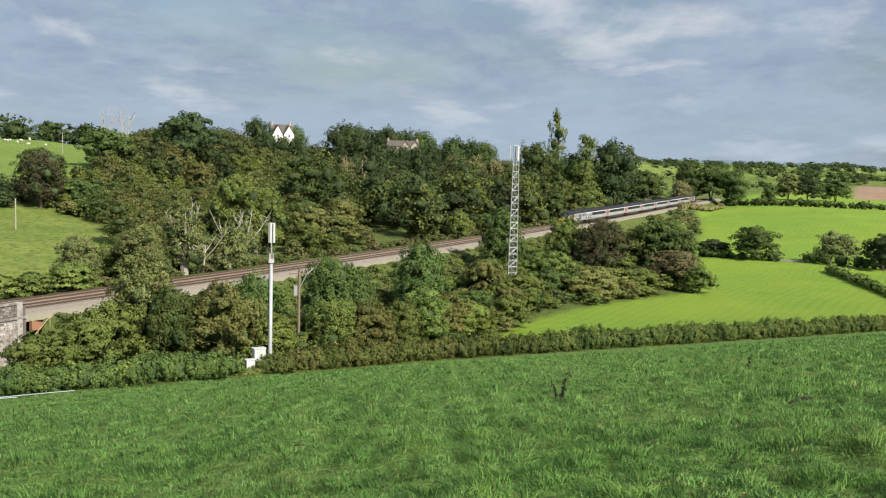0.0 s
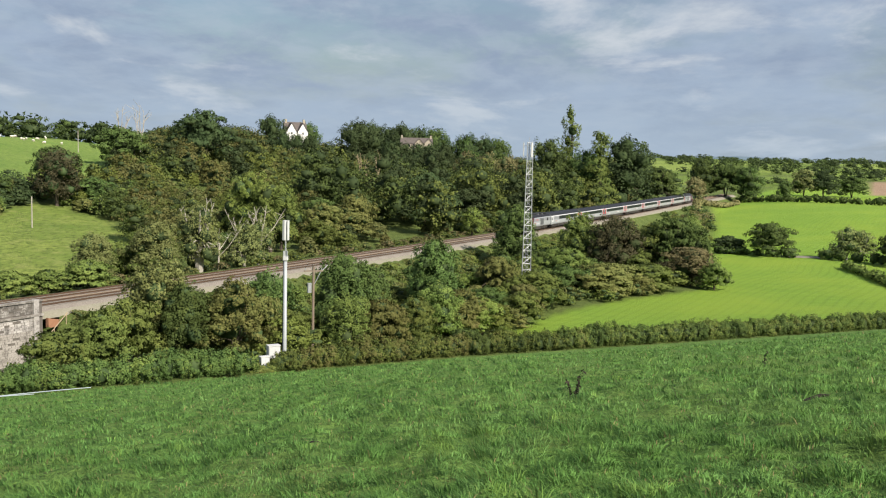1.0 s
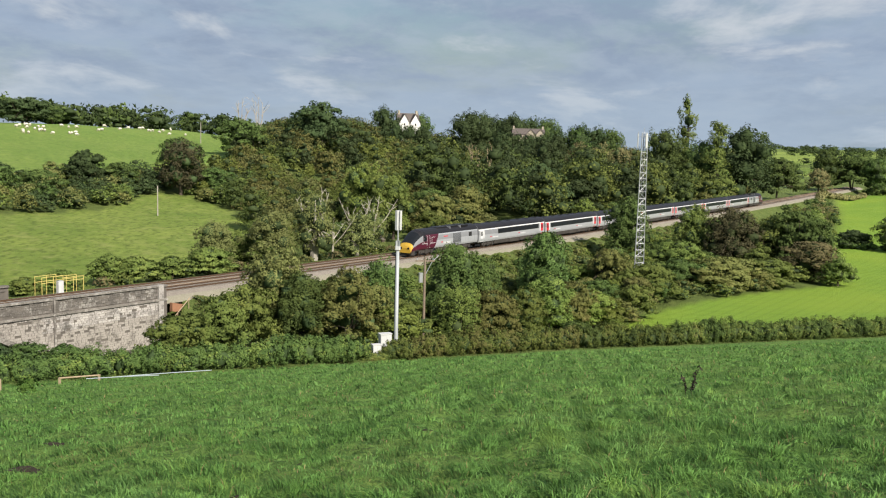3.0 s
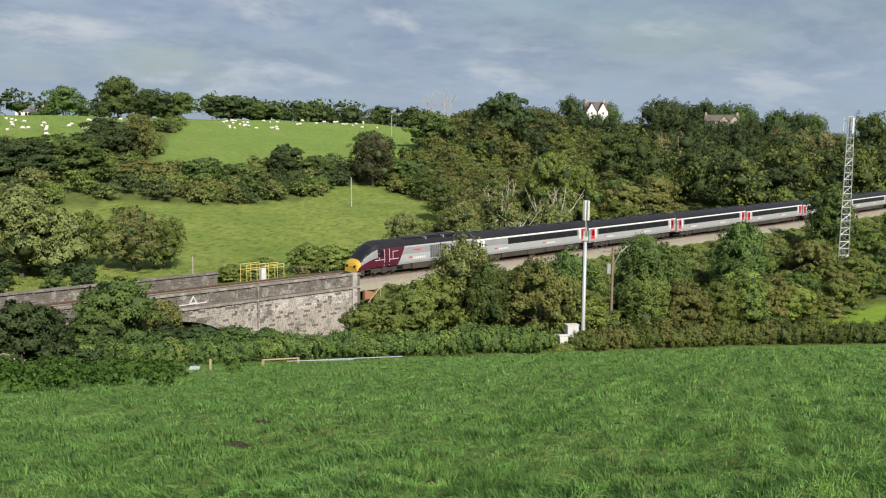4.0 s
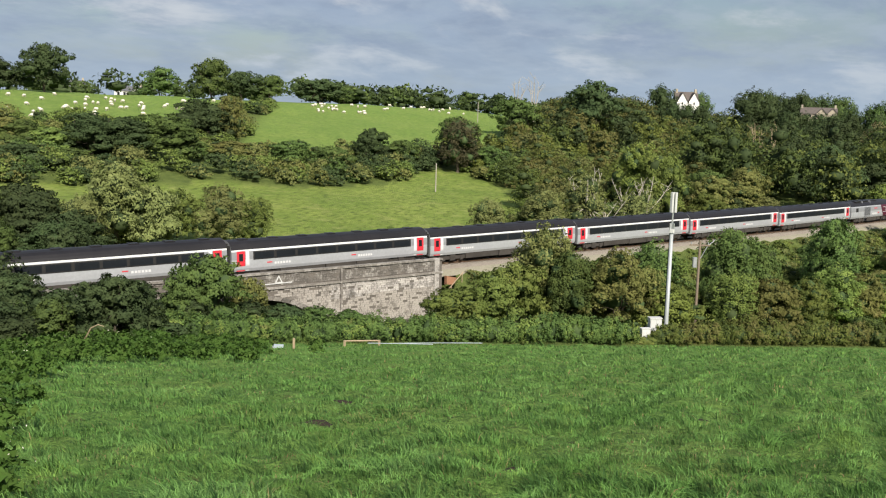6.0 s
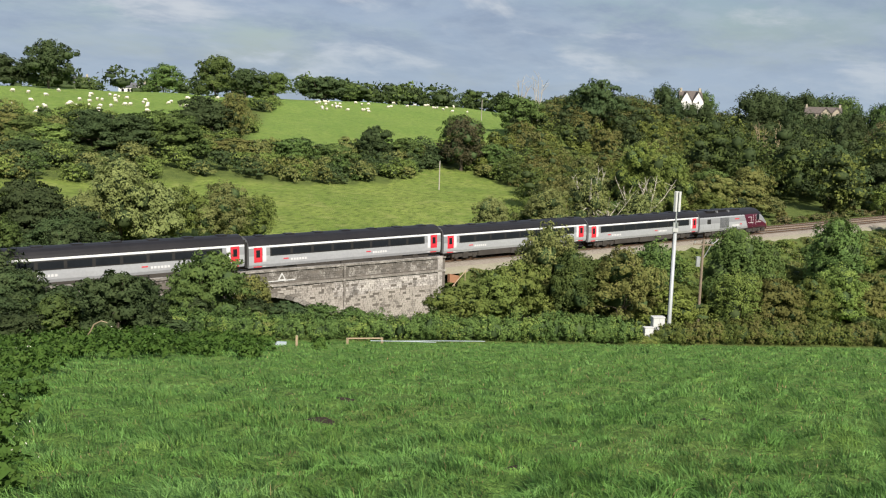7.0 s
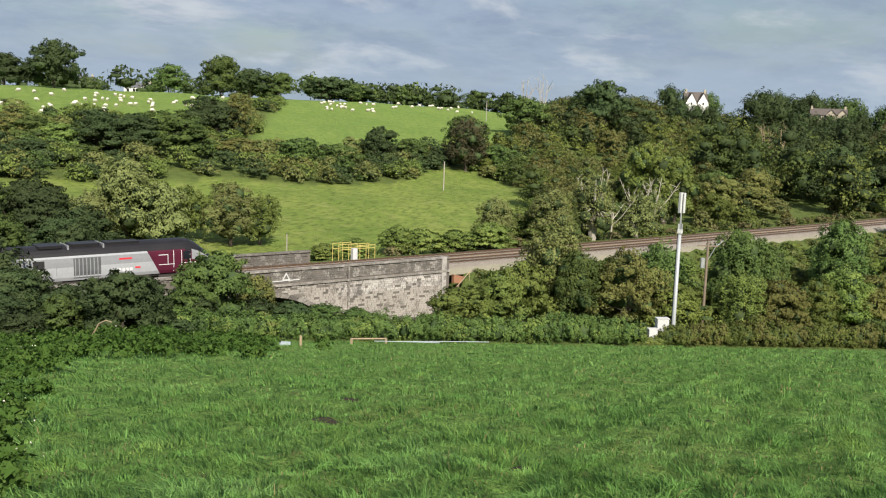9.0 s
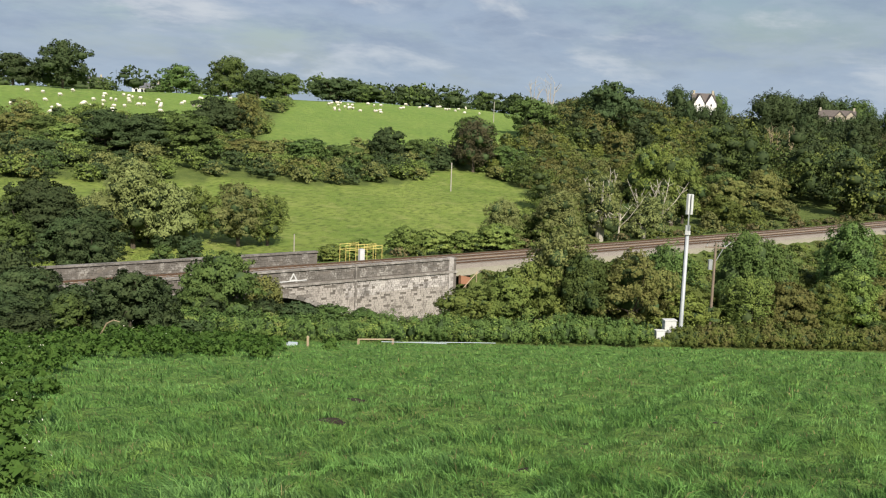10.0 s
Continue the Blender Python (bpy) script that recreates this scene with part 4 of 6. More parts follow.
def plant(kind, x, y, top, width, label=None):
    z = level(x, y) - 0.1
    h = max(top - z, 1.6)
    width = max(width * 1.12, 1.2)
    d = math.hypot(x, y)
    if d > 190:                 # the ridge carries old dark timber
        kind = {"dark": "deep", "mid": "dark"}.get(kind, kind)
    if kind not in ("poplar", "birch"):
        width = max(width, 0.72 * h)
    form = "poplar" if kind == "poplar" else "bush" if (h < width * 0.95 or kind == "rust") else "tree"
    far = 2 if d > 190 else 1 if h < 4.2 else 0
    ratio = h / width
    key = (form, kind, far, int(min(ratio, 3) * 2), hash((round(x), round(y))) % (3 if far == 0 else 2))
    if key not in PLANTS:
        nominal_w = (6.5, 4.5, 14.0)[far]
        nominal_h = nominal_w * min(max((int(min(ratio, 3) * 2) + 0.5) / 2, 0.5), 3)
        thin = {"birch": 0.36, "grey": 0.6, "pale": 0.9}.get(kind, 1.0)
        count = int((13000, 6500, 7200)[far] * thin)
        size = (0.112, 0.10, 0.27)[far]
        PLANTS[key] = (plant_variant(form, key, kind, count, size, nominal_h, nominal_w, len(PLANTS) + 5), nominal_h, nominal_w)
    ob, nh, nw = PLANTS[key]
    m = Matrix.Translation((x, y, z)) @ Matrix.Rotation(random.uniform(0, 6.28), 4, "Z")
    if key in USED:
        ob = copy_thing(ob, m)
    USED.add(key)
    ob.matrix_basis = m @ Matrix.Diagonal((width / nw, width / nw, h / nh, 1))
    tagged(ob, label or LABELS[kind], "bush" if form == "bush" else "tree", "trees and bushes")
    return ob


def plant_row(rows):
    for k, x, y, top, w in rows:
        plant(k, x, y, top, w)


plant_row((
    ('olive', -26, 82, -9.2, 5.2), ('dark', -23, 80, -11.0, 5.4), ('rust', -19, 81, -10.8, 6.2), ('mid', -27, 77, -12.3, 6.3),
    ('mid', -28, 74, -12.8, 5.6), ('mid', -30, 70, -13.7, 5.4), ('dark', -18, 90, -10.9, 4.1), ('dark', -11, 92, -9.3, 5.5),
    ('dark', -9, 95, -10.6, 4.5), ('rust', -7, 89, -13.5, 5.8), ('mid', -4, 94, -13.9, 5.0), ('mid', -10, 87, -12.9, 4.7),
    ('rust', -17, 84, -12.6, 4.1), ('dark', -3, 122, -10.4, 6.5), ('rust', 1, 116, -16.3, 7.6), ('mid', -2, 112, -14.8, 6.0),
))
plant_row((
    ('dark', 10, 172, -8.4, 9.2), ('rust', 6, 140, -14.4, 7.5), ('mid', 12, 137, -16.1, 8.2), ('mid', 23, 181, -9.9, 7.6),
    ('purple', 29, 176, -9.9, 9.5), ('rust', 24, 150, -16.3, 11.8), ('dark', 41, 177, -9.9, 11.9), ('mid', 36, 179, -11.7, 8.7),
    ('grey', 41, 167, -14.7, 12.3), ('mid', 32, 157, -16.9, 10.5), ('mid', 44, 162, -16.9, 6.0), ('mid', 18, 159, -14.7, 8.6),
    ('dark', 65, 229, -17.5, 9.2), ('mid', 73, 223, -13.5, 11.5), ('birch', 89, 218, -13.6, 8.4), ('birch', 93, 219, -14.5, 7.1),
))
plant_row((
    ('dark', 96, 207, -13.4, 9.5), ('grey', 102, 413, -6.4, 12.1), ('poplar', 39, 343, 18.2, 13.0), ('poplar', 47, 322, 9.2, 13.0),
    ('dark', 60, 345, 9.2, 22.9), ('mid', 43, 327, 4.1, 15.7), ('mid', 31, 329, 7.6, 15.7), ('mid', 77, 372, -2.2, 18.1),
    ('mid', 115, 456, 2.5, 12.6), ('mid', 129, 462, 0.9, 25.7), ('mid', 136, 450, -1.4, 14.0), ('mid', 153, 450, -7.6, 7.4),
    ('dark', -86, 319, 13.3, 22.6), ('dark', -78, 392, 15.1, 13.3), ('mid', -66, 405, 13.1, 11.0), ('dark', -45, 418, 15.0, 22.5),
))
plant_row((
    ('dark', -29, 479, 15.6, 20.0), ('mid', -14, 520, 15.3, 10.5), ('mid', 3, 520, 10.6, 18.6), ('mid', 21, 520, 10.3, 15.5),
    ('dark', -8, 300, 2.3, 16.1), ('dark', -1, 260, -4.7, 20.1), ('dark', -10, 255, -6.4, 16.7), ('mid', -97, 273, 5.9, 17.3),
    ('mid', -92, 216, -0.2, 12.6), ('pale', 176, 489, -2.2, 15.5), ('dark', 185, 486, -2.7, 15.5), ('mid', 201, 490, -5.2, 15.8),
    ('dark', 1, 88, -16.1, 3.7), ('dark', -239, 227, 19.3, 18.1), ('dark', -253, 220, 14.5, 18.9), ('mid', -220, 259, 13.6, 13.4),
))
plant_row((
    ('mid', -210, 274, 17.5, 16.0), ('dark', -211, 292, 14.0, 17.1), ('mid', -202, 298, 12.9, 12.9), ('dark', -190, 312, 12.1, 20.6),
    ('mid', -184, 321, 9.7, 8.8), ('dark', -193, 373, 11.2, 7.0), ('mid', -188, 387, 10.6, 15.4), ('mid', -181, 401, 10.6, 13.1),
    ('mid', -169, 406, 11.0, 13.1), ('dark', -97, 181, -3.1, 8.8), ('purple', -82, 193, -0.3, 10.6), ('mid', -91, 184, -5.5, 8.5),
    ('rust', -128, 173, 3.4, 6.1), ('deep', -133, 169, 2.2, 15.4), ('dark', -121, 144, -1.2, 13.4), ('deep', -126, 139, -2.0, 12.3),
))
plant_row((
    ('deep', -131, 135, -1.2, 12.3), ('dark', -140, 126, -2.6, 12.3), ('mid', -136, 130, -4.0, 12.3), ('rust', -142, 123, -2.2, 10.1),
    ('rust', -116, 157, -6.4, 11.0), ('mid', -106, 163, -6.0, 10.4), ('mid', -99, 168, -6.9, 9.3), ('dark', -128, 127, -7.6, 9.6),
    ('deep', -134, 120, -6.4, 11.8), ('pale', -76, 82, -5.6, 8.0), ('pale', -74, 85, -8.5, 7.4), ('mid', -75, 91, -9.5, 6.3),
    ('pale', -69, 92, -8.7, 6.8), ('mid', -67, 95, -10.2, 5.5), ('pale', -77, 78, -9.3, 5.2), ('deep', -83, 75, -8.2, 8.7),
))
plant_row((
    ('deep', -75, 72, -11.7, 6.8), ('deep', -61, 52, -10.7, 8.1), ('deep', -58, 52, -12.7, 6.0), ('dark', -49, 63, -11.7, 7.4),
    ('rust', -49, 69, -14.4, 4.0), ('dark', -49, 60, -13.3, 4.6), ('deep', -50, 55, -14.3, 5.7), ('deep', -52, 50, -14.0, 5.1),
    ('deep', -53, 46, -13.3, 5.0), ('deep', -44, 52, -14.8, 4.5), ('deep', -45, 40, -12.3, 3.9), ('birch', -36, 132, -7.1, 7.3),
    ('birch', -31, 138, -10.4, 6.8), ('birch', -30, 143, -10.1, 5.2), ('mid', -32, 162, -4.7, 8.8), ('mid', -42, 130, -10.5, 6.6),
))
plant_row((
    ('mid', -43, 121, -12.0, 5.3), ('mid', -38, 118, -12.9, 6.6), ('dark', -37, 151, -13.3, 10.2), ('mid', -43, 110, -13.3, 6.3),
    ('mid', -49, 103, -13.9, 6.1), ('mid', -52, 102, -13.6, 4.8), ('mid', -46, 106, -14.0, 4.8), ('mid', -55, 97, -14.9, 4.0),
    ('mid', -56, 92, -15.1, 3.9), ('mid', -28, 188, -8.7, 10.2), ('rust', -21, 189, -11.6, 10.2), ('dark', -8, 230, -4.1, 16.4),
))


plant_row((
    ('pale', -38, 118, -8.9, 7.0), ('pale', -44, 114, -10.2, 6.0), ('lime', -36, 163, -3.6, 7.6),
    ('mid', -31, 166, -5.5, 6.8), ('rust', -38, 204, -8.6, 9.6), ('rust', -26, 180, -9.6, 9.0), ('rust', -21, 195, -8.2, 9.6),
    ('mid', -25, 168, -11.8, 6.5), ('rust', -47, 203, -11.0, 7.4), ('deep', -60, 196, -10.0, 7.4), ('mid', -77, 200, -6.6, 9.8),
    ('deep', -4, 262, -6.8, 14.5), ('deep', 2, 243, -7.8, 13.5), ('deep', -11, 330, 2.6, 16.0),
    ('deep', -45, 68, -16.4, 4.6), ('dark', -43, 71, -16.9, 4.4), ('deep', -47, 66, -16.0, 4.4), ('dark', -41, 73, -17.4, 4.0),
    ('deep', -31, 505, 16.5, 17.0), ('deep', -22, 515, 15.6, 16.0), ('deep', -46, 500, 17.0, 18.0), ('dark', -38, 500, 15.0, 14.0),
    ('deep', -12, 520, 13.5, 16.0), ('deep', 4, 520, 12.5, 15.0), ('deep', 14, 520, 11.5, 14.0),
    ('grey', 3, 330, 2.0, 12.0), ('grey', 10, 335, 1.8, 11.0), ('grey', 17, 335, 1.2, 10.0), ('lime', 3, 205, -10.8, 6.0),
))


def build_bare_tree(az, d, height, spread, seed, label, mat):
    """A dead tree: forked, leafless limbs."""
    rs = np.random.RandomState(seed)
    x, y = -d * math.sin(radians(az)), d * math.cos(radians(az))
    tr = thing("bare_tree", label, "tree", "trees and bushes", at=pose(x, y, level(x, y)))
    r0 = (0.017 if spread > 2.9 else 0.013) * height
    tk = Shape()
    tk.tube([(0, 0, -0.5), (0.1, 0, height * 0.3), (0.2, 0.1, height * 0.55)], [r0 * 1.3, r0, r0 * 0.8], 7)
    part("trunk", tk, mat, tr)
    for i in range(5):
        a, z0 = 1.26 * i + rs.uniform(-0.4, 0.4), height * rs.uniform(0.28, 0.55)
        e = Vector((math.cos(a) * spread * rs.uniform(0.5, 1), math.sin(a) * spread * rs.uniform(0.5, 1), height * rs.uniform(0.75, 1.0)))
        b = Vector((0.15, 0.05, z0))
        mid = b.lerp(e, 0.5) + Vector((rs.uniform(-.3, .3), rs.uniform(-.3, .3), -0.06 * height))
        lm = Shape()
        lm.tube([b, mid, e], [r0 * 0.75, r0 * 0.5, r0 * 0.16], 6)
        for k in range(3):
            f = rs.uniform(0.3, 0.9)
            p = mid.lerp(e, f)
            lm.tube([p, p + Vector((rs.uniform(-1, 1), rs.uniform(-1, 1), rs.uniform(0.4, 1.3))) * 0.12 * height], [r0 * 0.28, r0 * 0.08], 5)
        part("limb", lm, mat, tr)


for az, d, hh, sp, seed in ((15.3, 137, 10.6, 3.2, 1), (14.2, 139, 7.0, 4.2, 2), (12.8, 146, 9.0, 3.6, 3), (11.6, 148, 9.2, 3.4, 4)):
    build_bare_tree(az, d, hh, sp, seed, "pale white forked half-dead tree beside the railway", M["white_bark"])
for az, d, hh, sp, seed in ((6.0, 300, 13.5, 1.2, 5), (5.6, 302, 12.5, 1.0, 6), (4.9, 305, 13.5, 1.0, 7)):
    build_bare_tree(az, d, hh, sp, seed, "dead straw-coloured tree standing over the wood", M["fence_wood"])
for az, d, hh, sp, seed in ((19.6, 292, 18.5, 2.6, 8), (18.6, 296, 20.0, 2.8, 9)):
    build_bare_tree(az, d, hh, sp, seed, "leafless grey tree top above the hillside wood", M["pale_bark"])


KINDS = ["dark", "mid", "pale", "rust", "purple", "grey", "lime", "deep", "olive"]


class Wood:
    """Many trees whose number nobody could tell, in one mesh: leaves with a slot for each kind, and dark cores that
    paint the shade inside.
    """
    def __init__(self, seed):
        self.rs, self.leaves, self.slots, self.core = np.random.RandomState(seed), [], [], Shape()

    def add(self, kind, x, y, h, w, count, size):
        z = level(x, y) - 0.2
        form = "poplar" if h > w * 2 else "bush" if h < w * 1.1 else "tree"
        k = np.array([w, w, h, w, w, h])
        lobes = [tuple(np.array(l) * k + np.array([x, y, z, 0, 0, 0])) for l in tree_lobes(self.rs, form)]
        self.leaves.append(leaf_cloud(self.rs, lobes, count, size))
        self.slots.append(np.full(count, KINDS.index(kind)))
        # dark core: its colour stands for the shade within the tree
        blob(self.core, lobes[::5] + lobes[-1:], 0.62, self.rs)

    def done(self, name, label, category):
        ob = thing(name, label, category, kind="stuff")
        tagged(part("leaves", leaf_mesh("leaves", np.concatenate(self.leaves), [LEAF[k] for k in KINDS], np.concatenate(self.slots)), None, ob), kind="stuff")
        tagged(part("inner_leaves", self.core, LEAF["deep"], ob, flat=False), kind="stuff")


def fill_woods():
    """Self-sown wood on the far hillside, and scrub down the near bank."""
    rnd = random.Random(4)
    w = Wood(8)
    done = 0
    while done < 430:
        az, d = rnd.uniform(-13, 24.5), rnd.uniform(112, 560)
        x, y = -d * math.sin(radians(az)), d * math.cos(radians(az))
        q, s, rz = [float(v[0]) for v in rail_frame(x, y)]
        if q < 13 or q > 215 or s > 660:
            continue
        if covers(np.array([x]), np.array([y]))[2][0] > 0.3:
            continue
        if 11 < az < 17.5 and q < 24:
            continue
        h = rnd.uniform(4.0, 8.0) if d < 280 else rnd.uniform(6.0, 10.5)
        if q < 24:
            h *= 0.6
        patch = waves(np.array([x]), np.array([y]), 70, 41)[0]
        kind = rnd.choice(["mid", "deep", "dark", "mid", "rust", "olive"] if patch > 0.1 else ["mid", "lime", "pale", "olive", "mid", "deep", "rust"])
        if math.hypot((x + 42) / 15, (y - 294) / 14) < 1:      # a small glade
            continue
        if az < 2.5 and -4 < az and q > 60 and rnd.random() < 0.85:
            kind = rnd.choice(["grey", "grey", "rust"])
        w.add(kind, x, y, h, h * rnd.uniform(0.95, 1.4), 1500 if d < 230 else 1000, 0.20 if d < 230 else 0.34)
        done += 1
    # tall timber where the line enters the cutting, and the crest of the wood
    for i in range(60):
        s, q = rnd.uniform(470, 640), rnd.uniform(14, 60)
        p, hd = track(s)
        hh = rnd.uniform(11, 18)
        w.add(rnd.choice(["dark", "deep", "dark", "mid"]), p.x - math.sin(hd) * q, p.y + math.cos(hd) * q, hh, hh * rnd.uniform(0.8, 1.2), 1300, 0.38)
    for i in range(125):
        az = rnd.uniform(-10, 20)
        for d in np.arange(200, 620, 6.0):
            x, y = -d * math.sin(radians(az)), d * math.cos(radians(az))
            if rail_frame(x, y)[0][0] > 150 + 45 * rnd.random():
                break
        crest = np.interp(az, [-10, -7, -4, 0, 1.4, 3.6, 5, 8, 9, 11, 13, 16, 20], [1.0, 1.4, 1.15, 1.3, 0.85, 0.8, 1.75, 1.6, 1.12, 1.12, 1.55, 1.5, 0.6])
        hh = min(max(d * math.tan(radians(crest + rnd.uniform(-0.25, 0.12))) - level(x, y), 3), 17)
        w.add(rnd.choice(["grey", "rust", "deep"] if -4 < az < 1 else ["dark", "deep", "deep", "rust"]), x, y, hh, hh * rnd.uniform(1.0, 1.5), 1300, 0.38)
    for i in range(150):        # brambles along the far cess
        s, q = rnd.uniform(345, 560), rnd.uniform(8.5, 15)
        p, hd = track(s)
        hh = rnd.uniform(0.8, 1.9)
        w.add(rnd.choice(["mid", "pale", "mid", "grey"]), p.x - math.sin(hd) * q, p.y + math.cos(hd) * q, hh, hh * 2.2, 200, 0.18)
    w.done("hillside_wood", "dense mixed hillside wood, dark green with rusty and olive crowns", "wood")
    w = Wood(9)
    done = 0
    while done < 380:           # scrub between and above the pastures
        az = rnd.uniform(18, 54)
        d = rnd.uniform(140, 330)
        x, y = -d * math.sin(radians(az)), d * math.cos(radians(az))
        q = float(rail_frame(x, y)[0][0])
        if q < 50 or q > 186 or covers(np.array([x]), np.array([y]))[2][0] > 0.35:
            continue
        h = rnd.uniform(2.4, 4.6)
        w.add(rnd.choice(["mid", "dark", "olive", "mid", "rust", "deep"]), x, y, h, h * rnd.uniform(1.3, 2.2), 760, 0.21)
        done += 1
    w.done("hedgerow_scrub", "overgrown hedgerow scrub between two sheep pastures", "scrub")
    done = 0
    while done < 95:            # near bank and belt
        s = rnd.uniform(354, 520)
        q = -rnd.uniform(6.5, 32 if s < 420 else 60)
        p, hd = track(s)
        x, y = p.x - math.sin(hd) * q, p.y + math.cos(hd) * q
        t = (y - 0.66 * x) / 82.0
        c = covers(np.array([x]), np.array([y]))
        if t < 1.07 or c[1][0] > 0.2 or x > 45:
            continue
        h = rnd.uniform(1.8, 3.4) if q > -14 else rnd.uniform(3, 5.2)
        plant(rnd.choice(["mid", "lime", "rust", "dark", "olive", "mid"]), x, y, level(x, y) + h, h * rnd.uniform(1.1, 1.6))
        done += 1
    w = Wood(10)
    done = 0
    while done < 560:           # low brambles that close the bank between the bushes
        s = rnd.uniform(352, 540)
        q = -rnd.uniform(3.9, 30 if s < 420 else 62) if done > 130 else -rnd.uniform(3.9, 11)
        p, hd = track(s)
        x, y = p.x - math.sin(hd) * q, p.y + math.cos(hd) * q
        if (y - 0.66 * x) / 82.0 < 1.05 or covers(np.array([x]), np.array([y]))[1][0] > 0.2 or x > 48:
            continue
        h = rnd.uniform(0.6, 1.3) if q > -8 else rnd.uniform(1.2, 2.6)
        w.add(rnd.choice(["mid", "lime", "dark", "olive", "mid"]), x, y, h, h * rnd.uniform(1.8, 2.6), 400, 0.135)
        done += 1
    for i in range(260):
        s, q = rnd.uniform(392, 520), -rnd.uniform(4.2, 17)
        p, hd = track(s)
        hh = rnd.uniform(0.7, 1.6)
        w.add(rnd.choice(["mid", "lime", "olive", "pale"]), p.x - math.sin(hd) * q, p.y + math.cos(hd) * q, hh, hh * 2.3, 300, 0.12)
    done = 0
    while done < 150:           # shrubs between the line and the cereal field
        az, d = rnd.uniform(-15.2, -7.5), rnd.uniform(185, 440)
        x, y = -d * math.sin(radians(az)), d * math.cos(radians(az))
        q = float(rail_frame(x, y)[0][0])
        if q > -5 or covers(np.array([x]), np.array([y]))[1][0] > 0.2:
            continue
        hh = rnd.uniform(1.6, 4.2)
        w.add(rnd.choice(["mid", "olive", "dark", "grey", "lime"]), x, y, hh, hh * rnd.uniform(1.3, 2.0), 420, 0.2)
        done += 1
    for i in range(170):        # rank grass and bramble right up to the ballast
        s, q = rnd.uniform(356, 560), -rnd.uniform(3.0, 5.0)
        p, hd = track(s)
        hh = rnd.uniform(0.35, 0.7)
        w.add(rnd.choice(["pale", "lime", "olive"]), p.x - math.sin(hd) * q, p.y + math.cos(hd) * q, hh, hh * 3.0, 130, 0.1)
    w.done("bank_brambles", "low brambles and nettles covering the railway bank", "undergrowth")
    # trees west of the bridge, behind the line and before it
    for i in range(30):
        s, q = rnd.uniform(296, 336), rnd.uniform(11, 34)
        p, hd = track(s)
        x, y = p.x - math.sin(hd) * q, p.y + math.cos(hd) * q
        hh = rnd.uniform(3.5, 7.5)
        az = math.degrees(math.atan2(-x, y))
        if 37.5 < az < 45:
            hh = min(hh, 2.6)
        if az > 33:
            # dark green kinds, picked darker to carry the shade on this side
            plant(rnd.choice(["deep", "deep", "dark"]), x, y, level(x, y) + hh, hh * rnd.uniform(0.9, 1.3), "dense broadleaf tree behind the stone bridge")
    for i in range(26):
        az, d = rnd.uniform(37.5, 54), rnd.uniform(64, 79)
        x, y = -d * math.sin(radians(az)), d * math.cos(radians(az))
        hh = rnd.uniform(2.2, 4.4) * (0.75 if az < 42 else 1.1)
        # here too the darker leaf colours include shade lying over the thicket
        plant(rnd.choice(["deep", "deep", "dark"]), x, y, level(x, y) + hh, hh * rnd.uniform(1.1, 1.5), "dark green thicket bush below the stone bridge")
    # shrubs before the ridge houses
    for az, d, top in ((8.9, 384, 7.0), (9.7, 386, 7.3), (10.4, 388, 7.6), (0.9, 452, 5.6), (1.7, 455, 5.9), (2.5, 455, 5.7), (3.3, 455, 6.0), (4.1, 452, 6.4)):
        plant("dark", -d * math.sin(radians(az)), d * math.cos(radians(az)), top, 8.5, "dark tree below a house on the ridge")
    # tree rows and copses over the distant country
    w = Wood(11)
    for a0, a1, d0, d1, n, hh in ((-14, -27, 760, 800, 30, 6), (-12, -28, 1150, 1350, 34, 8), (-12, -28, 1650, 1950, 80, 11), (-13, -27, 950, 1100, 40, 8), (-12, -28, 1400, 1600, 60, 10), (-10, -28, 2000, 2700, 90, 13),
                                  (20, 51, 400, 440, 60, 10), (-12, 24, 560, 600, 36, 11)):
        for i in range(n):
            az = rnd.uniform(a0, a1)
            d = rnd.uniform(d0, d1)
            h = hh * rnd.uniform(0.6, 1.25)
            w.add(rnd.choice(["dark", "deep", "deep", "dark"]), -d * math.sin(radians(az)), d * math.cos(radians(az)), h, h * rnd.uniform(1.2, 2.6), 150, 0.09 * h)
    w.done("distant_woods", "rows of dark trees and copses over distant farmland", "woods")


fill_woods()


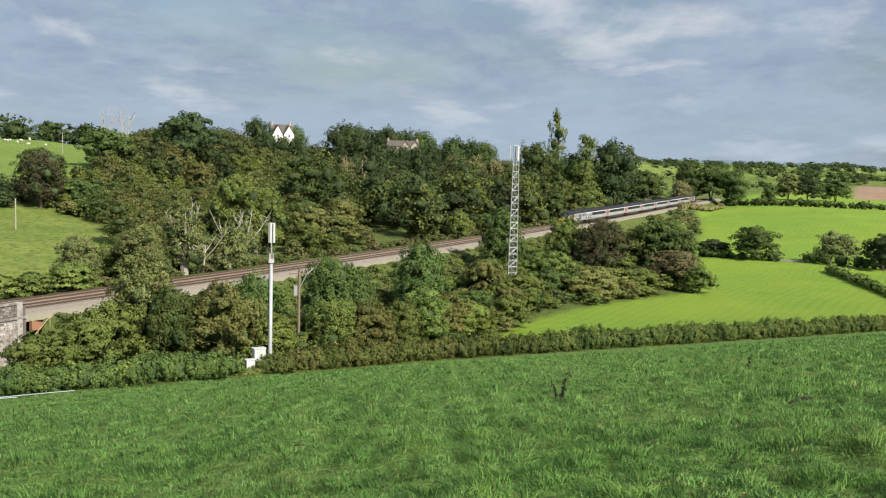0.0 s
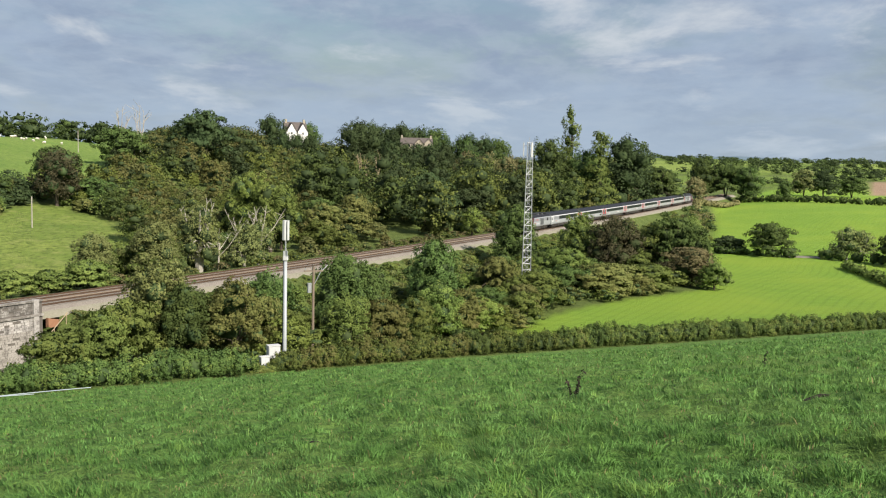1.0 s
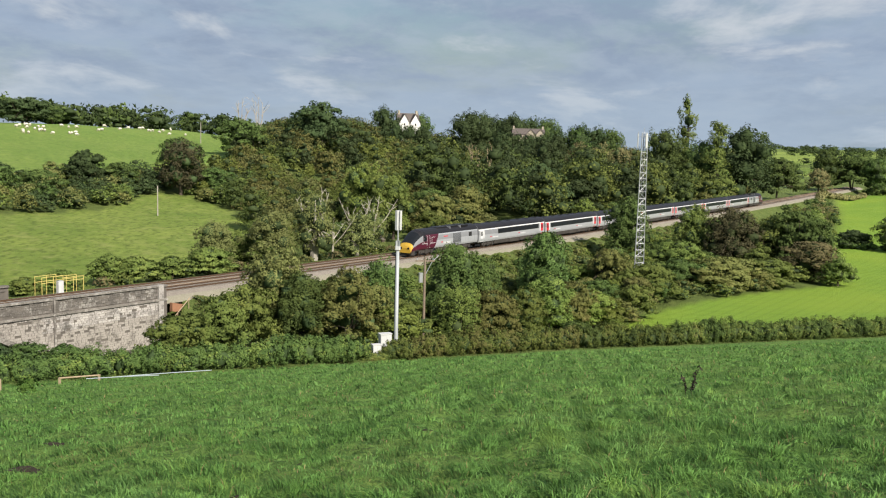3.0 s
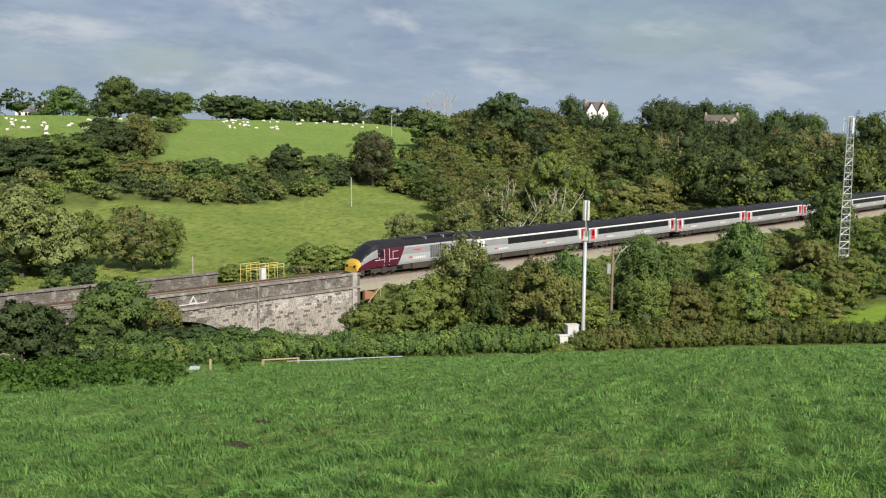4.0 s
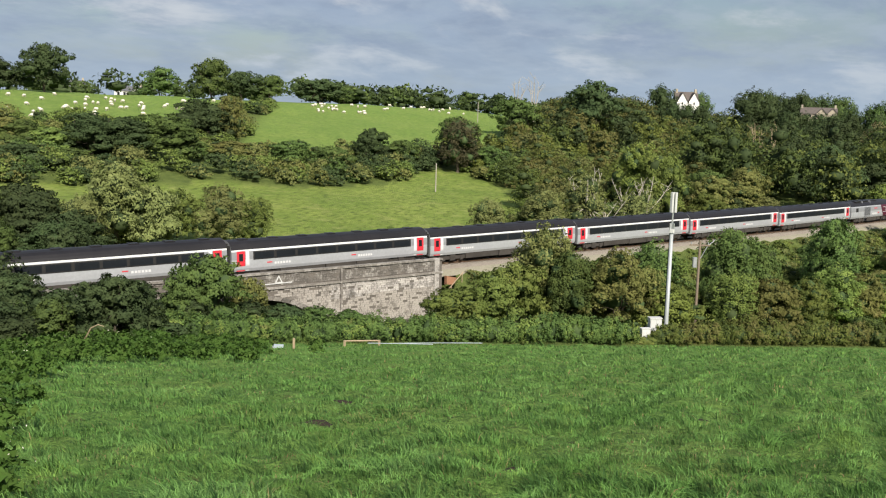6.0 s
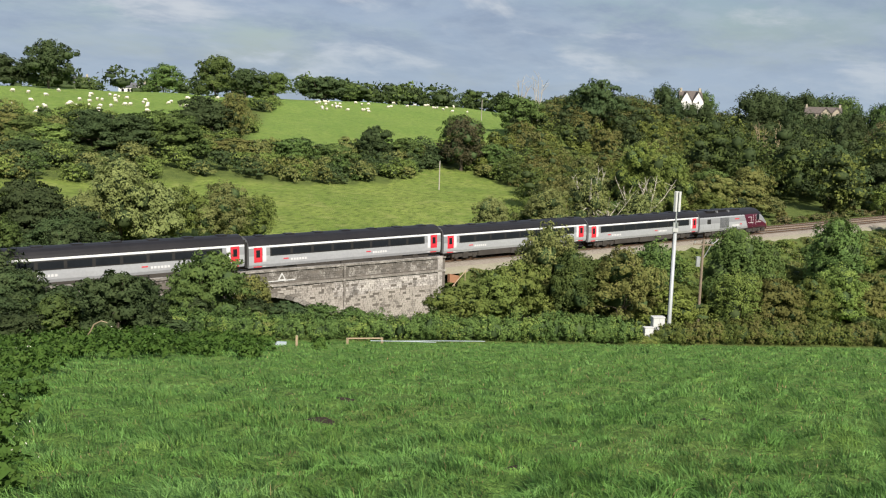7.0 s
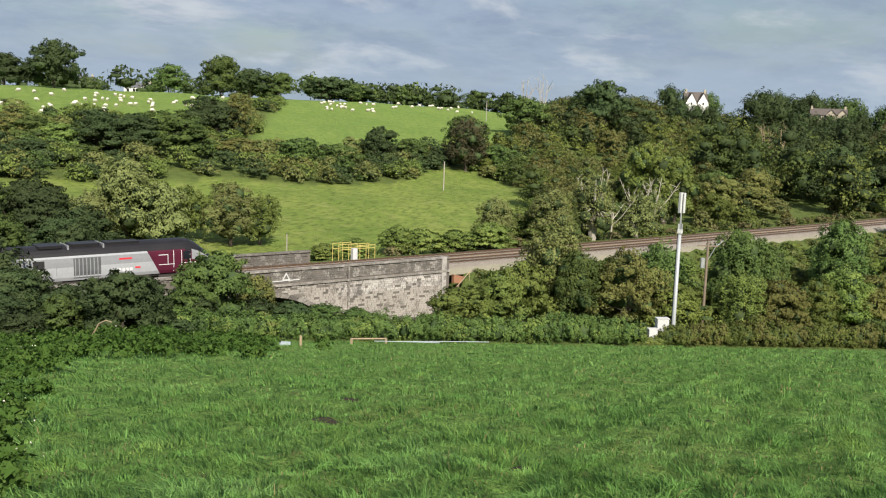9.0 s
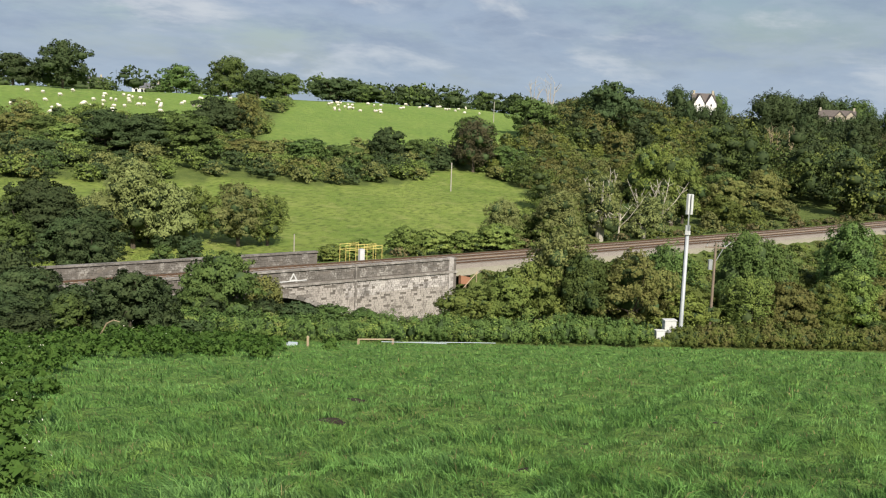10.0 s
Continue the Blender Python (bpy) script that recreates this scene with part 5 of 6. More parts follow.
# ---- the clipped hedge at the foot of the meadow ----
def build_hedge(x0, x1, name, seed, height=1.9, back=0.0):
    rs = np.random.RandomState(seed)
    hd = thing(name, "thick mixed hawthorn hedge along the foot of the meadow", "hedge")
    lobes = []
    x = x0
    while x < x1:
        y = 82.8 + back + 0.66 * x + rs.uniform(-.35, .35)
        z = level(x, y)
        h = height * rs.uniform(0.84, 1.08) * (1 + 0.09 * math.sin(x * 0.55) + 0.06 * math.sin(x * 1.7 + 1))
        lobes.append((x, y, z + h * 0.42, rs.uniform(0.7, 1.1), rs.uniform(0.65, 0.95), h * 0.58))
        x += 0.5
    n = int((x1 - x0) * 2600)
    v = leaf_cloud(rs, lobes, n, 0.082, 0.3, 0.4, 34, -0.85)
    tint = waves(v[:, 0, 0], v[:, 0, 1], 4.0, 71) + 0.6 * waves(v[:, 0, 0], v[:, 0, 2] * 3, 1.5, 72) + rs.normal(0, 0.3, n)
    tint = tint - 1.0 * (v[:, 0, 0] < -15) - 0.6 * (v[:, 0, 0] > 2)
    slot = np.where(tint > 0.95, 3, np.where(tint > 0.35, 8, np.where(tint < -0.55, 0, 1)))
    tagged(part("leaves", leaf_mesh("hedge_leaves", v, [LEAF[k] for k in KINDS], slot), None, hd), kind="stuff")
    # dark filling that paints the hedge's inner shade and stops see-through
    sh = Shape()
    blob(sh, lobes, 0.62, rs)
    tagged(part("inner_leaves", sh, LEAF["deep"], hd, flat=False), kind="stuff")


build_hedge(-52, -15.7, "hedge", 1, 2.0)
build_hedge(-15.7, -13.7, "hedge", 4, 0.7)
build_hedge(-13.7, 10, "hedge", 2, 2.0)
build_hedge(10, 62, "hedge", 3, 2.1)


def motions():
    for ob, back, turned in CARS:
        walk(ob, [(t, car_pose(back, t, turned)) for t in np.arange(0, 10.01, 0.5)])


# ---- the stone bridge under the line ----
BRIDGE0, BRIDGE1 = 300.0, 352.6
ARCH_AT, ARCH_HALF, ARCH_TOP, ARCH_FOOT = 330.2, 7.6, -17.05, -21.4


def arch_under(s):
    u = (s - ARCH_AT) / ARCH_HALF
    return ARCH_FOOT + (ARCH_TOP - ARCH_FOOT) * math.sqrt(1 - u * u) if abs(u) < 1 else None


def at_line(s, off, z):
    p, h = track(s)
    return Vector((p.x - math.sin(h) * off, p.y + math.cos(h) * off, z))


def wall_strip(sh, s0, s1, face, back, low, high, step=0.4, slot=0):
    """A wall along the line from s0 to s1, between two offsets, from low(s) to high(s)."""
    n = max(1, int(round((s1 - s0) / step)))
    k = len(sh.v)
    for i in range(n + 1):
        s = s0 + (s1 - s0) * i / n
        for o, z in ((face, low(s)), (face, high(s)), (back, high(s)), (back, low(s))):
            sh.v.append(tuple(at_line(s, o, z)))
    for i in range(n):
        for j in range(4):
            sh.f.append((k + i * 4 + j, k + i * 4 + (j + 1) % 4, k + (i + 1) * 4 + (j + 1) % 4, k + (i + 1) * 4 + j)); sh.m.append(slot)
    e = k + n * 4
    sh.f += [(k + 3, k + 2, k + 1, k), (e, e + 1, e + 2, e + 3)]; sh.m += [slot, slot]


def build_bridge():
    br = thing("railway_bridge", "weathered grey limestone railway arch bridge with stone parapets", "bridge")
    rail = lambda s: track(s)[0].z
    low = lambda s: arch_under(s) if arch_under(s) is not None else -23.5
    for nm, s0, s1, off in (("near_wall", BRIDGE0, BRIDGE1, -2.75), ("far_wall", 296.0, 341.5, 6.75)):
        sg = -1
        sh = Shape()
        wall_strip(sh, s0, s1, off + sg * 0.40, off, low, lambda s: rail(s) - 0.62)
        wall = part("wall", sh, M["mortar"], br)
        pa = Shape()
        wall_strip(pa, s0, s1, off + sg * 0.34, off, lambda s: rail(s) - 0.45, lambda s: rail(s) + 0.76)
        parapet = part("parapet", pa, M["mortar"], br)
        st = Shape()
        wall_strip(st, s0, s1, off + sg * 0.58, off, lambda s: rail(s) - 0.64, lambda s: rail(s) - 0.44)
        part("string_course", st, M["coping"], br)
        cp = Shape()
        wall_strip(cp, s0, s1, off + sg * 0.52, off - sg * 0.08, lambda s: rail(s) + 0.76, lambda s: rail(s) + 0.93)
        part("coping", cp, M["coping"], br)
        rnd = random.Random(nm)
        # faced blocks: the stretch by the pier one by one, the rest joined
        sizes = [0.28, 0.42, 0.55, 0.7]
        meshes = []
        for L in sizes:
            b = Shape()
            b.prism([(0.012, -0.14), (L - 0.012, -0.14), (L - 0.03, -0.17), (0.03, -0.17)], 0.008, 0.212)
            b.v = [(x, y, z) for x, y, z in b.v]
            meshes.append((b.mesh("stone", M["stone_dark"]), b.mesh("stone", M["stone"])))
        rest = Shape()
        count = 0
        for kind, z_top, rows, face in (("parapet", 0.76, 5, 0.34), ("wall", -0.64, 20 if off < 0 else 0, 0.40)):
            for r in range(rows):
                s = s0 + 0.1 + rnd.uniform(0, 0.4)
                while s < s1 - 0.9:
                    k = rnd.randrange(4)
                    L = sizes[k]
                    zt = rail(s) + z_top - 0.22 * (r + 1)
                    mid = arch_under(s + L / 2)
                    if not (kind == "wall" and ((mid is not None and zt < mid + 0.35) or zt < -22)):
                        p, h = track(s)
                        grow = rnd.uniform(-0.04, 0.045)
                        base = at_line(s, off + sg * (face + grow), zt)
                        turn = Matrix.Translation(base) @ Matrix.Rotation(h + (0 if sg < 0 else math.pi), 4, "Z") @ Matrix.Translation((0, 0.14, 0))
                        if off < 0 and count < 300 and s > 338.5:
                            ob = new("stone", meshes[k][kind == "wall"])
                            ob.parent = parapet if kind == "parapet" else wall
                            ob.matrix_basis = turn
                            count += 1
                        else:
                            rest.prism([(0.012, -0.14), (L - 0.012, -0.14), (L - 0.03, -0.17), (0.03, -0.17)], 0.008, 0.212, int(kind == "wall"), turn)
                    s += L + 0.005
        tagged(part("facing_stone", rest, [M["stone_dark"], M["stone_rest"]], br), kind="stuff")
        if off < 0:
            for s in (340.0, 351.8):
                pl = Shape()
                wall_strip(pl, s - (0.09 if s < 345 else 0.3), s + (0.09 if s < 345 else 0.3), off - 0.56, off, lambda q: -22.5, lambda q: rail(q) + 0.96)
                part("pilaster", pl, M["stone_dark"] if s < 345 else M["stone"], br)
            for i in range(25):
                u0, u1 = -1 + 2 * i / 25, -1 + 2 * (i + 1) / 25 - 0.008
                v = Shape()
                ring = []
                for u, g in ((u0, 1.0), (u1, 1.0), (u1, 1.09), (u0, 1.09)):
                    th = math.pi * (u + 1) / 2
                    ring.append((ARCH_AT - ARCH_HALF * g * math.cos(th), ARCH_FOOT + (ARCH_TOP - ARCH_FOOT + (g - 1) * 4) * math.sin(th)))
                pts = [at_line(s, off - 0.52, z) for s, z in ring] + [at_line(s, off - 0.30, z) for s, z in ring]
                v.v = [tuple(p) for p in pts]
                v.f = [(0, 1, 2, 3), (7, 6, 5, 4), (0, 4, 5, 1), (1, 5, 6, 2), (2, 6, 7, 3), (3, 7, 4, 0)]
                v.m = [0] * 6
                part("arch_stone", v, M["coping"], br)
    so = Shape()
    n = 24
    for i in range(n + 1):
        s = ARCH_AT - ARCH_HALF * math.cos(math.pi * i / n) * 0.995
        z = arch_under(s) or ARCH_FOOT
        so.v += [tuple(at_line(s, -3.1, z)), tuple(at_line(s, 6.7, z))]
    so.f = [(2 * i, 2 * i + 1, 2 * i + 3, 2 * i + 2) for i in range(n)]
    so.m = [0] * n
    part("arch_soffit", so, M["mortar"], br)
    # low orange brick end wall and the handrail down the bank
    bw = thing("brick_wall", "low orange brick end wall beside the bridge pier", "wall")
    sh = Shape()
    wall_strip(sh, 353.0, 354.9, -3.5, -3.1, lambda s: rail(s) - 1.9, lambda s: rail(s) - 0.95 - 0.22 * (s - 353))
    part("brickwork", sh, M["brick"], bw)
    hr = thing("handrail", "weathered pale handrail running down the railway bank", "handrail")
    a, b = at_line(354.8, -4.0, -16.4), at_line(349.0, -5.6, -20.0)
    sh = Shape()
    sh.tube([a, a.lerp(b, 0.5) + Vector((0, 0, 0.1)), b], 0.05, 6)
    part("rail", sh, M["fence_wood"], hr)
    for f in (0.03, 0.35, 0.66, 0.97):
        p = a.lerp(b, f)
        sh = Shape()
        sh.tube([(p.x, p.y, level(p.x, p.y) - 0.2), tuple(p)], 0.04, 6)
        part("post", sh, M["fence_wood"], hr)


build_bridge()


def build_warning_sign():
    """White triangle and bar on the parapet."""
    sg = thing("bridge_sign", "small white triangular marker with white bar on the parapet", "sign")
    s, off = 333.2, -3.19
    z = track(s)[0].z + 0.02
    tri = Shape()
    for sc, o, slot in ((0.42, 0.0, 0), (0.24, -0.012, 1)):
        pts = [at_line(s + dx * sc, off + o, z + 0.13 + dz * sc) for dx, dz in ((-1, -0.62), (1, -0.62), (0, 1.1))]
        back = [at_line(s + dx * sc, off + 0.2, z + 0.13 + dz * sc) for dx, dz in ((-1, -0.62), (1, -0.62), (0, 1.1))]
        tri.poly(pts, slot)
        for i in range(3):
            tri.poly([pts[i], pts[(i + 1) % 3], back[(i + 1) % 3], back[i]], slot)
    part("triangle", tri, [M["white"], M["coping"]], sg)
    bar = Shape()
    wall_strip(bar, s - 1.6, s + 1.4, off, off + 0.2, lambda q: z - 0.2, lambda q: z - 0.12)
    part("bar", bar, M["white"], sg)


build_warning_sign()


def build_yellow_cage():
    cage = thing("access_platform", "yellow tubular steel safety railing beside the track with white box", "railing")
    def pt(s, o, z):
        return at_line(s, o, -15.9 + z)
    for s in (345.7, 347.0, 348.1, 349.3, 350.5):
        for o in (7.4, 8.6):
            sh = Shape(); sh.tube([pt(s, o, -0.8), pt(s, o, 1.35 if s < 348.5 else 1.1)], 0.032, 6)
            part("post", sh, M["yellow"], cage)
    for o in (7.4, 8.6):
        for z, s0, s1 in ((1.33, 345.7, 348.1), (0.75, 345.7, 350.5), (1.08, 348.1, 350.5)):
            sh = Shape(); sh.tube([pt(s0, o, z), pt(s1, o, z)], 0.03, 6)
            part("rail", sh, M["yellow"], cage)
    bx = Shape()
    bx.box(-0.3, -0.25, -0.6, 0.3, 0.25, 0.85, turn=Matrix.Translation(pt(347.6, 7.2, 0)) @ Matrix.Rotation(1.1, 4, "Z"), bevel=0.04)
    part("box", bx, M["white"], cage, "white equipment box")


build_yellow_cage()


# ---- masts, poles and cabinets by the hedge ----
def build_monopole():
    x, y = -13.55, 74.9
    z0, top = level(x, y), -5.5
    mp = thing("mobile_phone_mast", "slim grey steel mobile phone monopole with white antenna shroud", "mast", at=pose(x, y, z0))
    h = top - z0
    sh = Shape(); sh.tube([(0, 0, -0.5), (0, 0, 0.6), (0, 0, h - 3.0)], [0.19, 0.165, 0.135], 14)
    part("pole", sh, M["pole_grey"], mp, flat=False)
    sh = Shape(); sh.tube([(0, 0, h - 3.0), (0, 0, h - 2.2)], 0.075, 10)
    for a in range(3):
        w = 2.1 * a
        sh.box(-0.05, 0.07, h - 2.9, 0.05, 0.2, h - 2.4, turn=Matrix.Rotation(w, 4, "Z"))
    part("neck", sh, M["galv"], mp)
    sh = Shape(); sh.box(-0.2, -0.2, h - 3.15, 0.2, 0.2, h - 2.85, bevel=0.05)
    part("collar_box", sh, M["white"], mp)
    for a in range(3):
        sh = Shape(); sh.box(-0.15, 0.10, h - 1.55, 0.15, 0.27, h, turn=Matrix.Rotation(2.094 * a + 0.5, 4, "Z"), bevel=0.05)
        part("antenna_panel", sh, M["white"], mp)
    sh = Shape(); sh.tube([(0, 0, h - 2.3), (0, 0, h - 0.1)], 0.06, 8)
    part("spine", sh, M["galv"], mp)
    sh = Shape(); sh.tube([(-0.2, 0.03, 0), (-0.17, 0.03, h - 3.2)], 0.025, 6)
    part("cable", sh, M["black"], mp)


def build_cabinet(x, y, w, d, h, turn, label):
    cb = thing("equipment_cabinet", label, "cabinet", "equipment cabinets", at=pose(x, y, level(x, y), 0, 0, turn))
    sh = Shape(); sh.box(-w / 2, -d / 2, 0.08, w / 2, d / 2, h, bevel=0.03)
    part("body", sh, M["white"], cb)
    sh = Shape(); sh.box(-w / 2 - 0.04, -d / 2 - 0.04, h, w / 2 + 0.04, d / 2 + 0.04, h + 0.07, bevel=0.03)
    part("lid", sh, M["white"], cb)
    for e in (-1, 1):
        sh = Shape(); sh.box(e * w / 4 - w / 4 + 0.02, -d / 2 - 0.025, 0.18, e * w / 4 + w / 4 - 0.02, -d / 2 + 0.01, h - 0.08)
        dr = part("door", sh, M["white"], cb)
        sh = Shape(); sh.box(e * 0.07 - 0.015, -d / 2 - 0.06, h * 0.5, e * 0.07 + 0.015, -d / 2 - 0.02, h * 0.5 + 0.15)
        part("handle", sh, M["galv"], dr)
    sh = Shape(); sh.box(-w / 2 - 0.1, -d / 2 - 0.1, -0.5, w / 2 + 0.1, d / 2 + 0.1, 0.08)
    part("plinth", sh, M["coping"], cb)


build_monopole()
build_cabinet(-14.35, 74.4, 0.95, 0.6, 1.9, 32, "tall white steel equipment cabinet beside the phone mast")
build_cabinet(-14.85, 73.4, 0.7, 0.45, 1.15, 32, "small white equipment cabinet in the hedge gap")


def build_telegraph_pole():
    d, a = 88.0, radians(8.6)
    x, y = -d * math.sin(a), d * math.cos(a)
    z0, top = level(x, y), -10.6
    tp = thing("telegraph_pole", "weathered wooden utility pole with transformer and crossarm", "utility pole", at=pose(x, y, z0, 0, 0, 20))
    h = top - z0
    sh = Shape(); sh.tube([(0, 0, -0.8), (0, 0, h)], [0.15, 0.11], 10)
    part("pole", sh, M["wood"], tp)
    sh = Shape(); sh.box(-0.9, -0.06, h - 0.45, 0.9, 0.06, h - 0.32)
    part("crossarm", sh, M["wood"], tp)
    for e in (-0.75, 0.0, 0.75):
        sh = Shape(); sh.tube([(e, 0, h - 0.32), (e, 0, h - 0.1)], [0.05, 0.035], 8)
        part("insulator", sh, M["galv"], tp)
    sh = Shape(); sh.tube([(-0.75, 0, h - 0.1), (-0.45, 0.1, h + 0.35), (-0.1, 0.05, h + 0.2), (0, 0, h - 0.1)], 0.02, 5)
    part("jumper_cable", sh, M["black"], tp)
    sh = Shape(); sh.tube([(0.1, 0, h - 1.6), (0.65, 0, h - 0.5), (1.35, 0.1, h + 0.15)], 0.035, 6)
    part("cable_arm", sh, M["galv"], tp)
    sh = Shape(); sh.box(-0.55, -0.16, h - 2.4, -0.18, 0.16, h - 1.5, bevel=0.05)
    part("transformer", sh, M["galv"], tp)


build_telegraph_pole()


def build_lattice_tower():
    d, a = 150.0, radians(4.12)
    x, y = d * math.sin(a), d * math.cos(a)
    z0, top = level(x, y), 3.0
    tw = thing("lattice_tower", "tall galvanised steel lattice telecom tower with antennas on top", "mast", at=pose(x, y, z0, 0, 0, 25))
    h = top - z0 - 0.8
    legs = []
    for a in (90, 210, 330):
        c, s = math.cos(radians(a)), math.sin(radians(a))
        legs.append(lambda z, c=c, s=s: Vector((c, s, 0)) * (0.95 - 0.42 * z / h) + Vector((0, 0, z)))
        sh = Shape(); sh.tube([legs[-1](-0.5), legs[-1](h)], 0.07, 7)
        part("leg", sh, M["galv"], tw)
    n = 24
    for i in range(n):
        za, zb = h * i / n, h * (i + 1) / n
        for k in range(3):
            A, B = legs[k], legs[(k + 1) % 3]
            sh = Shape()
            sh.tube([A(za), B(zb)] if i % 2 else [B(za), A(zb)], 0.032, 5)
            part("brace", sh, M["galv"], tw)
            sh = Shape(); sh.tube([A(zb), B(zb)], 0.026, 5)
            part("strut", sh, M["galv"], tw)
    ld = Shape()
    for o in (-0.16, 0.16):
        ld.tube([(o, -0.35, 0), (o * 0.9, -0.2, h)], 0.02, 5)
    for i in range(60):
        ld.tube([(-0.16, -0.35 + 0.15 * i / 60, h * i / 60), (0.16, -0.35 + 0.15 * i / 60, h * i / 60)], 0.012, 4)
    part("ladder", ld, M["galv"], tw)
    cb = Shape(); cb.tube([(0.1, 0.2, 0), (0.08, 0.15, h)], 0.06, 6)
    part("cable_run", cb, M["black"], tw)
    for k in range(3):
        w = radians(120 * k + 30)
        sh = Shape()
        sh.box(0.78, -0.16, h - 2.3, 0.95, 0.16, h - 0.1, turn=Matrix.Rotation(w, 4, "Z"), bevel=0.04)
        part("antenna_panel", sh, M["white"], tw)
        sh = Shape(); sh.tube([(0.85 * math.cos(w), 0.85 * math.sin(w), h - 2.6), (0.85 * math.cos(w), 0.85 * math.sin(w), h + 0.2)], 0.035, 6)
        part("antenna_pole", sh, M["galv"], tw)
    for z in (h - 2.0, h - 0.5):
        sh = Shape()
        ring = [(0.85 * math.cos(radians(w)), 0.85 * math.sin(radians(w)), z) for w in range(30, 391, 60)]
        sh.tube(ring, 0.03, 5)
        part("head_frame", sh, M["galv"], tw)
    sh = Shape(); sh.tube([(0, 0, h - 0.2), (0, 0, h + 0.8)], 0.03, 6)
    part("lightning_rod", sh, M["galv"], tw)


build_lattice_tower()


def simple_post(az, d, h, r, name, label, mat):
    x, y = -d * math.sin(radians(az)), d * math.cos(radians(az))
    ob = Shape(); ob.tube([(0, 0, -0.4), (0, 0, h - 0.05), (0, 0, h)], [r, r * 0.85, r * 0.5], 8)
    t = new(name, ob.mesh(name, mat))
    t.matrix_world = pose(x, y, level(x, y))
    tagged(t, label, "post", "posts")


for az, d, h, r in ((24.3, 178, 5.4, 0.12), (21.9, 330, 7.0, 0.14), (27.8, 116, 1.9, 0.06), (33.6, 108, 3.2, 0.07), (29.0, 105, 1.0, 0.07), (45.2, 103, 1.7, 0.07)):
    simple_post(az, d, h, r, "wooden_post", "weathered pale wooden post standing in the pasture", M["pale_bark"])


# ---- houses on the ridge ----
def build_house(az, d, z0, turn, wide, deep, eaves, ridge, wall, roof, label, wings=1):
    x, y = -d * math.sin(radians(az)), d * math.cos(radians(az))
    ho = thing("house", label, "house", "houses on the ridge", at=pose(x, y, z0, 0, 0, turn))
    def block(x0, x1, y0, y1, along_x, ev, rg):
        w = Shape()
        w.box(x0, y0, -4, x1, y1, ev)
        r = Shape()
        o = 0.3
        if along_x:
            ym = (y0 + y1) / 2
            for xx in (x0, x1):
                w.poly([(xx, y0, ev), (xx, y1, ev), (xx, ym, rg)])
            for ya in (y0 - o, y1 + o):
                dz = o * (rg - ev) / abs(ym - y0)
                q = [(x0 - o, ya, ev - dz), (x1 + o, ya, ev - dz), (x1 + o, ym, rg), (x0 - o, ym, rg)]
                r.poly(q); r.poly([(a, b, c + 0.18) for a, b, c in q])
                r.poly([q[0], q[1], (q[1][0], q[1][1], q[1][2] + 0.18), (q[0][0], q[0][1], q[0][2] + 0.18)])
        else:
            xm = (x0 + x1) / 2
            for yy in (y0, y1):
                w.poly([(x0, yy, ev), (x1, yy, ev), (xm, yy, rg)])
            for xa in (x0 - o, x1 + o):
                dz = o * (rg - ev) / abs(xm - x0)
                q = [(xa, y0 - o, ev - dz), (xa, y1 + o, ev - dz), (xm, y1 + o, rg), (xm, y0 - o, rg)]
                r.poly(q); r.poly([(a, b, c + 0.18) for a, b, c in q])
                r.poly([q[0], q[3], (q[3][0], q[3][1], q[3][2] + 0.18), (q[0][0], q[0][1], q[0][2] + 0.18)])
        part("wall", w, wall, ho)
        part("roof", r, roof, ho)
    block(-wide / 2, wide / 2, 0, deep, True, eaves, ridge)
    gw = 4.2
    for k in range(wings):
        c = wide / 2 - gw / 2 - k * (gw + 0.5)
        block(c - gw / 2, c + gw / 2, -1.8, deep * 0.5, False, eaves, ridge - 0.4)
        win = Shape(); win.box(c - 0.3, -1.86, eaves - 1.1, c + 0.3, -1.76, eaves - 0.2)
        wn = part("window", win, M["glass"], ho)
        sl = Shape(); sl.box(c - 0.5, -1.95, eaves - 1.4, c + 0.5, -1.78, eaves - 1.3)
        part("sill", sl, M["white"], wn)
    for c in (-wide / 2 + 1.6, -wide / 2 + 4.0):
        win = Shape(); win.box(c - 0.5, -0.05, eaves - 1.8, c + 0.5, 0.05, eaves - 0.6)
        part("window", win, M["glass"], ho)
    for c in (-wide / 2 + 0.6, wide / 2 - 0.6):
        ch = Shape(); ch.box(c - 0.4, deep / 2 - 0.4, ridge - 1.0, c + 0.4, deep / 2 + 0.4, ridge + 1.3)
        part("chimney", ch, M["stone_wall"], ho)


build_house(9.75, 400, 4.2, 24, 8.8, 6, 3.4, 7.3, M["render_white"], M["roof_brown"], "white rendered house with twin gables and brown roof on the ridge", 2)
build_house(2.6, 470, 2.6, 8, 15.5, 6, 2.4, 5.0, M["stone_wall"], M["roof_brown"], "long stone house with twin gables and brown roof", 2)
build_house(42.1, 420, 3.6, 40, 11, 6, 2.4, 4.2, M["render_white"], M["roof_grey"], "low white farm building with grey roof behind the pasture", 1)
build_house(45.0, 470, 4.6, 40, 9, 6, 3.0, 6.0, M["stone_wall"], M["roof_grey"], "small far house with grey roof among trees", 1)


